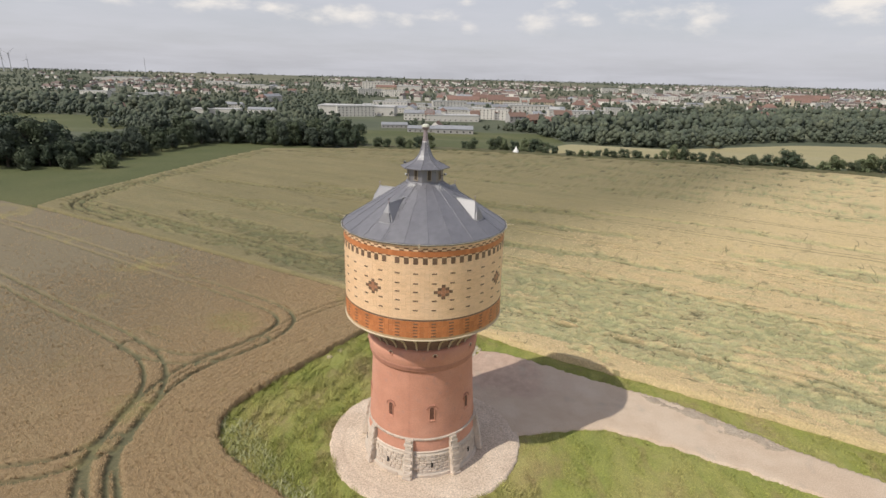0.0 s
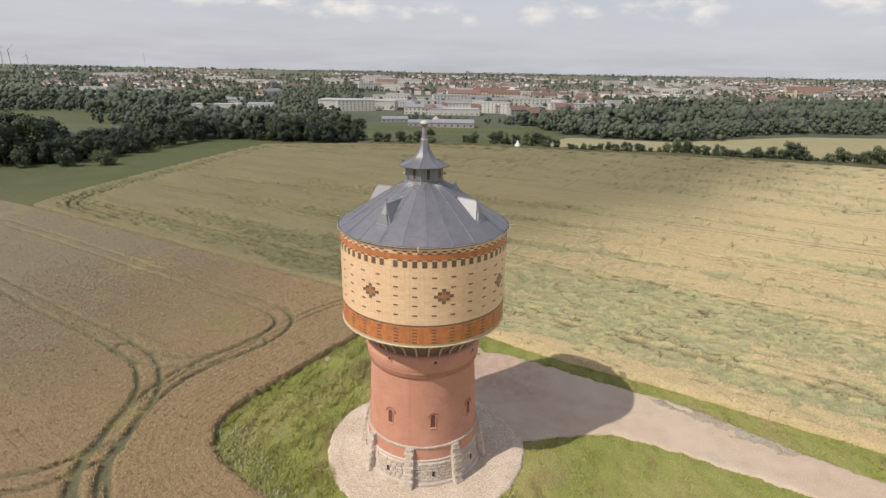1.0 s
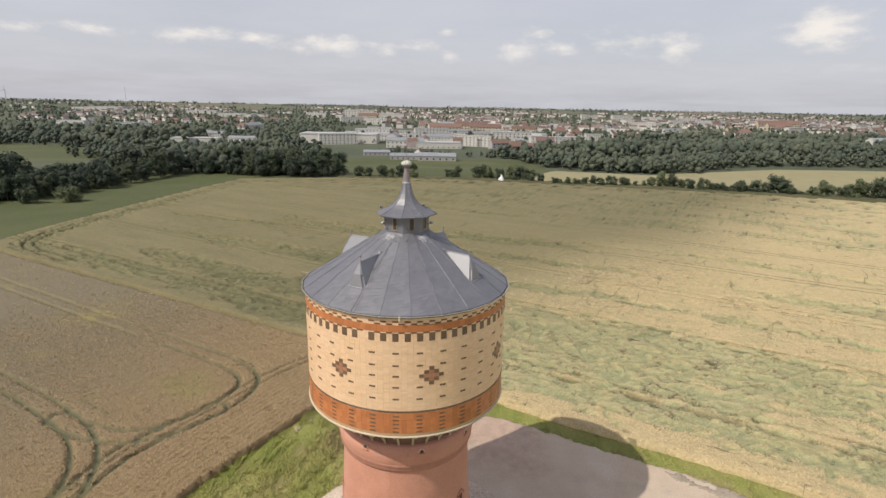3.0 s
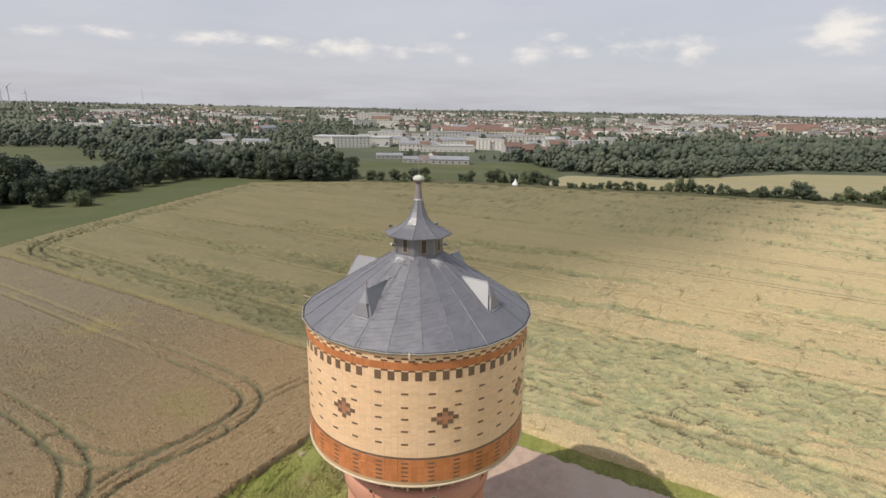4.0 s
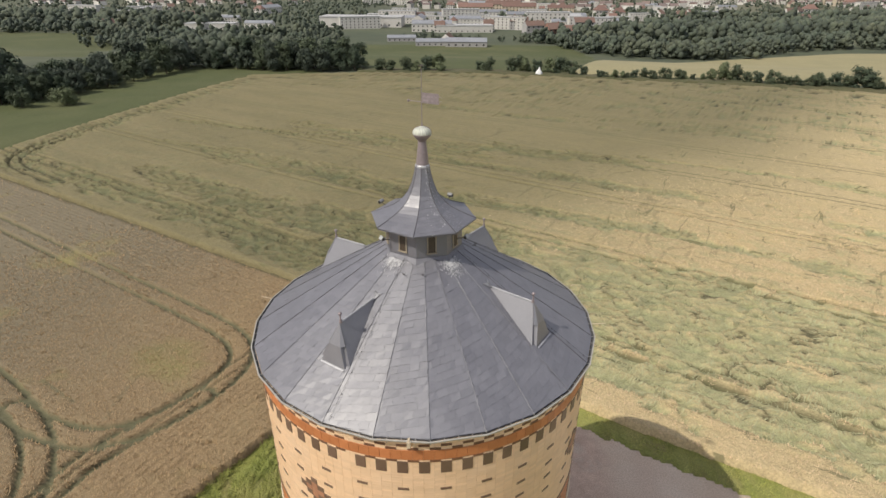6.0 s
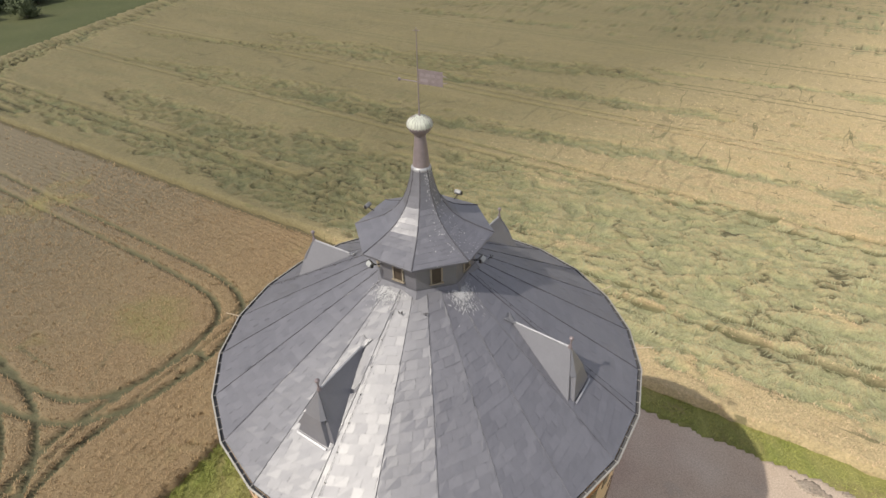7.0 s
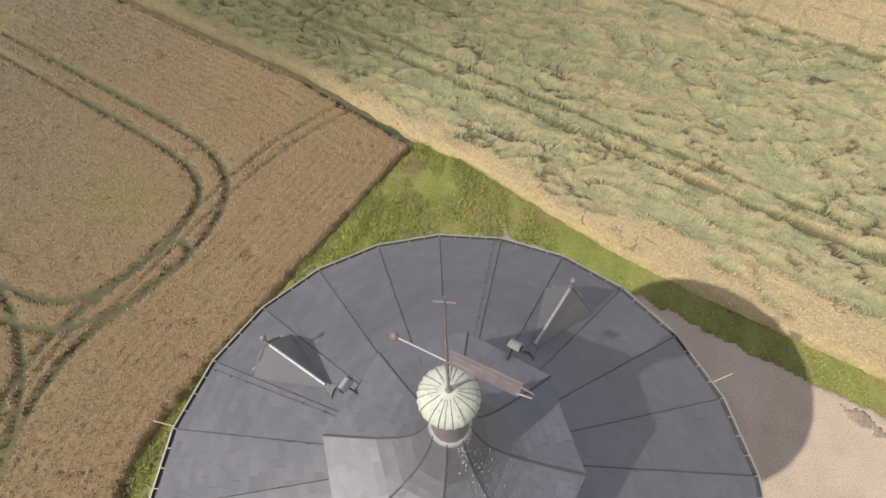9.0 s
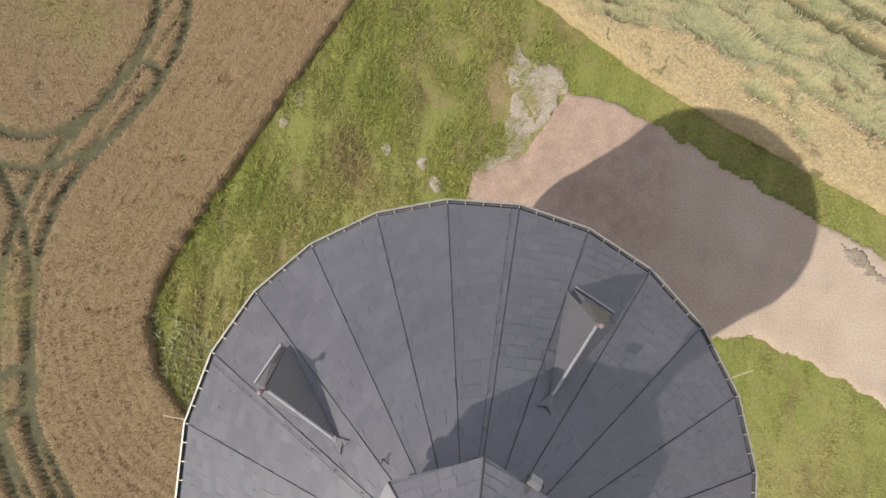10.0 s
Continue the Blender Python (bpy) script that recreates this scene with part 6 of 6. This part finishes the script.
def wood(x, y, h, n, fine=False):
    """One far tree: n uneven leafy masses in a crown; fine adds loose leaf sprays round them."""
    global wood_count
    z = ground_at(x, y)
    small = (0.12, 0.22) if n > 6 else (0.17, 0.30)
    for k in range(n):
        r = h * rng.uniform(*small)
        t = (k + rng.uniform()) / n
        a, out = rng.uniform(0, 6.28), h * 0.34 * math.sqrt(max(0.05, 1 - (2 * t - 0.8) ** 2)) * rng.uniform(0.3, 1.0)
        c = np.array([x + out * math.cos(a), y + out * math.sin(a), z + h * (0.16 + 0.68 * t)])
        v = LUMP_V * r * np.array([1.0, 1.0, rng.uniform(0.7, 1.3)]) * rng.uniform(0.72, 1.22, (len(LUMP_V), 1)) + c
        wood_v.append(v)
        wood_f.append(LUMP_F + wood_count)
        wood_count += len(LUMP_V)
        if fine:
            d = rng.normal(size=(4, 3))
            d /= np.linalg.norm(d, axis=1)[:, None]
            p = c + d * r * 1.05
            e = rng.normal(size=(4, 2, 3)) * 0.55
            wood_v.append(np.stack([p, p + e[:, 0] + d * 0.5, p + e[:, 1] + d * 0.3], 1).reshape(-1, 3))
            wood_f.append(np.arange(12).reshape(4, 3) + wood_count)
            wood_count += 12


def belt(line, width, gap, h, n, fine=False):
    for (x0, y0), (x1, y1) in zip(line, line[1:]):
        L = math.hypot(x1 - x0, y1 - y0)
        for k in range(int(L * width / gap ** 2) + 1):
            t = rng.uniform()
            x, y = x0 + t * (x1 - x0) + rng.uniform(-width, width) / 2, y0 + t * (y1 - y0) + rng.uniform(-width, width) / 2
            wood(x, y, h * rng.uniform(0.65, 1.25), n, fine)


belt([(60, 610), (110, 500), (186, 500), (260, 560), (340, 600), (440, 600), (620, 560)], 46, 8.5, 13, 9, True)
belt([(110, 640), (240, 700), (420, 760), (640, 800)], 130, 13, 15, 6)
belt([(300, 900), (520, 930), (760, 1000), (900, 1100)], 150, 15, 16, 4)
belt([(-105, 212), (-140, 270), (-150, 360), (-160, 470), (-190, 560)], 56, 8.5, 9.5, 8, True)
belt([(-250, 430), (-330, 500), (-400, 560)], 60, 9, 10, 9, True)
belt([(-640, 640), (-520, 680), (-420, 610), (-330, 560), (-250, 600), (-190, 640)], 60, 11, 14, 7)
belt([(-1000, 800), (-760, 760), (-560, 800), (-420, 760)], 170, 15, 16, 5)
belt([(-110, 625), (-40, 605), (30, 605), (80, 640)], 26, 11, 8, 9, True)
belt([(130, 690), (210, 760)], 60, 14, 11, 5)
for x, y in rng.uniform((-1, 0), (1, 1), (6500, 2)):
    yy = 700 + 1900 * y ** 1.4
    xx = x * 0.98 * yy
    if fbm(np.array(xx / 230), np.array(yy / 230), 3, 19) > 0.44 - 0.16 * smoothstep(-0.2, -0.5, xx / yy):
        wood(xx, yy, rng.uniform(7, 14), 2)
for x, y in rng.uniform((-1, 0), (1, 1), (1700, 2)):
    yy = 2400 + 2200 * y
    xx = x * 1.0 * yy
    if fbm(np.array(xx / 420), np.array(yy / 260), 3, 23) > 0.47 - 0.10 * smoothstep(-0.3, -0.6, xx / yy):
        wood(xx, yy, rng.uniform(12, 20), 3)
for x in np.arange(-4600, 4600, 11.0):
    if fbm(np.array(x / 420), np.array(3.0), 3, 29) > 0.44:
        wood(x, 4480 + 60 * math.sin(x / 300), rng.uniform(11, 17), 2)
tagged(mesh_object("far_woods", np.concatenate(wood_v), np.concatenate(wood_f), M_FARLEAF, None, True), "distant dark woods and garden trees through the town", "woods", kind="stuff")


# ---- the town ----
def make_house(name, w, d, h, rise, wall_mat, roof_mat, label, floors=2, hip=0.0, bays=4, flat=False, category="house", group="houses of the town"):
    """A house with its walls, roof, windows and chimney; the long side runs along x."""
    ob = empty(name, label, category, group=group)
    bm = bmesh.new()
    add_box(bm, -w / 2, w / 2, -d / 2, d / 2, -2.0, h)
    if not flat:
        for s in (-1, 1):
            vs = [bm.verts.new((s * (w / 2 - hip * 0.0), -d / 2, h)), bm.verts.new((s * w / 2, d / 2, h)), bm.verts.new((s * (w / 2 - hip), 0, h + rise))]
            bm.faces.new(vs)
    wall = part("wall", bm, wall_mat, ob)
    bm = bmesh.new()
    o = 0.5
    if flat:
        add_box(bm, -w / 2 - 0.3, w / 2 + 0.3, -d / 2 - 0.3, d / 2 + 0.3, h, h + rise)
    else:
        over = o if hip else -0.06
        ridge = [Vector((s * (w / 2 - (hip or 0.06)), 0, h + rise + 0.15)) for s in (-1, 1)]
        low = h + 0.15 - o * rise / (d / 2)
        c = [Vector((sx * (w / 2 + over), sy * (d / 2 + o), low)) for sx, sy in ((-1, -1), (1, -1), (1, 1), (-1, 1))]
        vs = [bm.verts.new(p) for p in c + ridge]
        for quad in ((0, 1, 5, 4), (2, 3, 4, 5), (1, 2, 5), (3, 0, 4), (3, 2, 1, 0)):
            bm.faces.new([vs[i] for i in quad])
        bmesh.ops.recalc_face_normals(bm, faces=bm.faces)
    roof_ob = part("roof", bm, roof_mat, ob)
    if not flat and category == "house":
        bm = bmesh.new()
        add_box(bm, w * 0.18, w * 0.18 + 0.8, -0.4, 0.4, h + rise * 0.6, h + rise + 1.0)
        part("chimney", bm, M_BRICKWALL, roof_ob)
    for fl in range(floors):
        z = 1.0 + fl * (h - 0.4) / floors
        for b in range(bays):
            bm = bmesh.new()
            x = -w / 2 + w * (b + 0.5) / bays
            add_box(bm, x - min(0.7, w / bays * 0.28), x + min(0.7, w / bays * 0.28), -d / 2 - 0.04, -d / 2 + 0.2, z, z + 1.4)
            part("window", bm, M_GLASS, wall)
    return ob


kinds = {
    "red_house": make_house("house", 12, 9, 6.0, 4.2, M_CREAMWALL, M_REDROOF, "cream rendered house under a red tiled roof"),
    "white_house": make_house("house", 11, 9, 6.2, 4.0, M_WHITE, M_BROWNROOF, "white rendered house under a brown tiled roof"),
    "red_hip": make_house("house", 14, 11, 7.0, 4.4, M_WHITE, M_REDROOF, "white villa with a hipped red roof", hip=3.5),
    "brown_house": make_house("house", 16, 10, 8.0, 4.5, M_BRICKWALL, M_BROWNROOF, "brick house with a steep brown roof", 3),
    "terrace": make_house("apartment_block", 46, 11, 9.5, 4.5, M_CREAMWALL, M_REDROOF, "long cream apartment row under a red roof", 3, 0.0, 10, category="building"),
    "greyrow": make_house("apartment_block", 42, 12, 8.0, 3.2, M_WHITE, M_GREYROOF, "long white block under a grey roof", 2, 0.0, 9, category="building"),
    "slab": make_house("apartment_block", 52, 12, 14.0, 0.8, M_WHITE, M_PALEROOF, "pale flat-roofed apartment slab", 4, 0.0, 10, True, category="building"),
    "hall": make_house("hall", 70, 26, 7.5, 0.9, M_WHITE, M_PALEROOF, "long low pale industrial hall", 1, 0.0, 10, True, category="building"),
    "barn": make_house("barn", 34, 12, 4.2, 2.6, M_GREYWALL, M_GREYROOF, "long grey farm shed in the meadow", 1, 0.0, 6, category="barn"),
    "greyhouse": make_house("house", 20, 12, 9.0, 4.0, M_GREYWALL, M_BROWNROOF, "grey town house under a brown roof", 3),
}
placed = {k: False for k in kinds}


def put(kind, x, y, turn, s=1.0):
    p = kinds[kind]
    m = Matrix.Translation((x, y, ground_at(x, y))) @ Matrix.Rotation(radians(turn), 4, "Z")
    if not placed[kind]:
        placed[kind] = True
        p.matrix_basis = m @ Matrix.Diagonal((s, s, s, 1))
    else:
        copy_thing(p, m).scale = (s, s, s)


for spec in (("hall", -185, 790, 2, 1.6), ("slab", -95, 860, 0, 0.7), ("slab", -30, 880, 4, 0.8), ("greyrow", 40, 930, 6, 1.2), ("greyrow", 110, 900, 2, 1.2), ("slab", 180, 880, -4, 0.7), ("greyrow", -140, 850, 1, 1.0), ("white_house", -10, 740, 10, 1.3), ("white_house", 130, 790, 70, 1.2), ("slab", 60, 1000, 3, 0.9), ("greyrow", -10, 985, 0, 1.2), ("slab", 230, 950, 8, 0.8), ("hall", -40, 720, 8, 1.0), ("slab", -120, 920, 3, 0.8), ("slab", -160, 1010, -3, 0.9), ("greyrow", -70, 930, 0, 1.0), ("greyrow", 0, 800, 4, 1.0), ("greyrow", -45, 830, 2, 1.1),
             ("hall", -210, 880, 3, 0.7), ("hall", -190, 960, 3, 0.8), ("barn", -62, 560, 6, 1.0), ("barn", -28, 556, 2, 1.2), ("barn", -100, 600, 12, 0.9), ("white_house", -48, 575, 70, 1.0), ("barn", -390, 590, 10, 1.1),
             ("terrace", -40, 1080, 2, 1.4), ("terrace", 40, 1110, 3, 1.4), ("terrace", 10, 1170, 0, 1.5), ("terrace", 120, 1130, -5, 1.1), ("red_hip", 180, 1040, 10, 1.6), ("red_hip", 205, 1010, 0, 1.4),
             ("greyhouse", 45, 690, 20, 1.2), ("brown_house", 66, 650, 25, 1.3), ("red_house", 84, 660, -10, 1.3), ("greyhouse", 110, 740, 8, 1.3), ("slab", 150, 730, 10, 0.6), ("greyrow", 95, 800, 5, 1.0), ("greyrow", 150, 830, 0, 1.0),
             ("greyhouse", 30, 760, -8, 1.2), ("greyhouse", 70, 860, 14, 1.3), ("hall", -450, 850, 12, 1.0), ("red_house", -440, 840, 40, 1.3), ("greyrow", -400, 830, 5, 0.9), ("hall", -370, 720, 8, 0.9), ("greyrow", -310, 730, 0, 0.9),
             ("white_house", -560, 840, 20, 1.0), ("red_house", -500, 700, 60, 1.2), ("hall", -1500, 2250, 4, 2.2), ("hall", -1640, 2330, 2, 1.6), ("hall", -1010, 2080, 3, 1.6), ("hall", -800, 1850, 3, 1.4), ("hall", -690, 1780, 0, 1.2),
             ("slab", -520, 1900, 0, 1.2), ("slab", -380, 1950, 3, 2.0), ("hall", -300, 2020, 2, 2.0), ("terrace", -330, 1850, 0, 1.5), ("slab", 520, 2380, 10, 1.4), ("slab", 610, 2200, 10, 1.6), ("slab", 700, 2120, -6, 1.4), ("slab", 800, 2040, 0, 1.4),
             ("slab", 690, 1820, 5, 1.2), ("terrace", 900, 1660, 0, 1.8), ("terrace", 980, 1720, 4, 1.8), ("terrace", 870, 1560, 3, 1.5), ("red_hip", 840, 1500, 0, 1.6), ("white_house", 500, 1050, 10, 1.6), ("white_house", 530, 1090, 40, 1.6),
             ("red_hip", 580, 1150, 0, 1.6), ("hall", 560, 1060, -6, 0.8), ("white_house", 290, 950, 0, 1.5), ("white_house", 320, 1000, 30, 1.5), ("greyrow", 360, 1040, 0, 1.0), ("white_house", 270, 1000, 50, 1.4)):
    put(*spec)
rng2 = random.Random(41)
names = ["red_house", "white_house", "white_house", "white_house", "red_hip", "greyhouse", "greyrow", "greyrow", "slab", "slab"]
count = 0
while count < 140:
    y = 700 + 1500 * rng2.random() ** 1.2
    x = rng2.uniform(-0.84, 0.84) * y
    n = float(fbm(np.array(x / 260), np.array(y / 260), 2, 55))
    if n < 0.46 or (x / y < -0.22 and rng2.random() < 0.65) or (x < -500 and y < 800) or (150 < x and y < 880):
        continue
    put(rng2.choice(names), x, y, rng2.choice((0, 8, -12, 85, 30)) + rng2.uniform(-8, 8), rng2.uniform(0.85, 1.35))
    count += 1
# farther houses: too small to pick apart
rngf = np.random.default_rng(66)
fwv, frv = [], []
for x, y in rngf.uniform((-1, 0), (1, 1), (2300, 2)):
    yy = 1250 + 2500 * y
    xx = x * 0.86 * yy
    if fbm(np.array(xx / 330 + 7), np.array(yy / 420), 3, 57) < 0.50 or (xx / yy < -0.3 and rngf.uniform() < 0.6):
        continue
    w, d, h = rngf.uniform(9, 24), rngf.uniform(8, 12), rngf.uniform(5, 10)
    z, c, s = ground_at(xx, yy), *(lambda t: (math.cos(t), math.sin(t)))(rngf.choice((0.1, 1.4, -0.3)))
    box = [(-w, -d, -2), (w, -d, -2), (w, d, -2), (-w, d, -2), (-w, -d, h * 2), (w, -d, h * 2), (w, d, h * 2), (-w, d, h * 2), (-w, 0, h * 2 + d), (w, 0, h * 2 + d)]
    pts = [(xx + (px * c - py * s) / 2, yy + (px * s + py * c) / 2, z + pz / 2) for px, py, pz in box]
    fwv.append(pts[:8])
    frv.append(pts[4:])
wv, wf, rv, rf = [], [], [], []
for p in fwv:
    b = len(wv)
    wv += p
    wf += [(b, b + 1, b + 5, b + 4), (b + 1, b + 2, b + 6, b + 5), (b + 2, b + 3, b + 7, b + 6), (b + 3, b, b + 4, b + 7)]
for p in frv:
    b = len(rv)
    rv += p
    rf += [(b, b + 1, b + 5, b + 4), (b + 2, b + 3, b + 4, b + 5)]
M_FARWALL = material("far_render", ((0.70, 0.68, 0.64), (0.60, 0.57, 0.52)), 0.01, 0.9, island_random=0.25)
M_FARROOF = material("far_roofs", ((0.20, 0.135, 0.115), (0.16, 0.14, 0.135)), 0.01, 0.9, island_random=0.3)
far_town = empty("far_town", "pale houses of the town's far side", "town", kind="stuff")
mesh_object("far_wall", wv, wf, M_FARWALL, far_town)
mesh_object("far_roof", rv, rf, M_FARROOF, far_town)

# tent at the field's far edge
tent = empty("tent", "small white pointed tent at the field edge", "tent", Matrix.Translation((17.6, 186.5, ground_at(17.6, 186.5))))
bm = bmesh.new()
add_revolve(bm, [(1.35, 0.0), (1.15, 1.2), (0.55, 2.1), (0.05, 3.1)], 6)
part("canvas", bm, M_CANVAS, tent)
bm = bmesh.new()
add_tube(bm, (0, 0, 0), (0, 0, 3.3), 0.05, 0.04, 6)
part("tent_pole", bm, M_BARK, tent)


# wind turbines and masts on the ridge
def make_turbine(x, y, hub, spin):
    ob = empty("wind_turbine", "slim white wind turbine on the far ridge", "wind turbine", Matrix.Translation((x, y, ground_at(x, y))), "wind turbines on the ridge")
    bm = bmesh.new()
    add_tube(bm, (0, 0, -5), (0, 0, hub), 3.2, 1.8, 10)
    part("turbine_tower", bm, M_TURBINE, ob)
    bm = bmesh.new()
    add_box(bm, -2.2, 2.2, -5, 6, hub - 2, hub + 2.4, bevel=0.8)
    part("nacelle", bm, M_TURBINE, ob)
    for k in range(3):
        a = radians(spin + 120 * k)
        bm = bmesh.new()
        add_tube(bm, (0, -6, hub), (math.sin(a) * hub * 0.55, -6, hub + math.cos(a) * hub * 0.55), 1.9, 0.5, 6)
        part("rotor_blade", bm, M_TURBINE, ob)
    return ob


make_turbine(-3345, 3700, 100, 20)
make_turbine(-3420, 3850, 118, 55)
make_turbine(-3540, 4150, 80, 10)
for x, y, h in ((-2515, 4020, 115),):
    ob = empty("radio_mast", "thin red-white lattice mast on the ridge", "mast", Matrix.Translation((x, y, ground_at(x, y))), "masts on the ridge")
    bm = bmesh.new()
    for dx, dy in ((-2, -2), (2, -2), (0, 2)):
        add_tube(bm, (dx, dy, -3), (dx * 0.3, dy * 0.3, h), 0.6, 0.5, 5)
    for k in range(8):
        z = h * k / 8
        q = 1 - 0.7 * k / 8
        add_tube(bm, (-2 * q, -2 * q, z), (2 * q, -2 * q, z + h / 8), 0.4, 0.4, 4)
    part("mast_lattice", bm, M_TURBINE, ob)
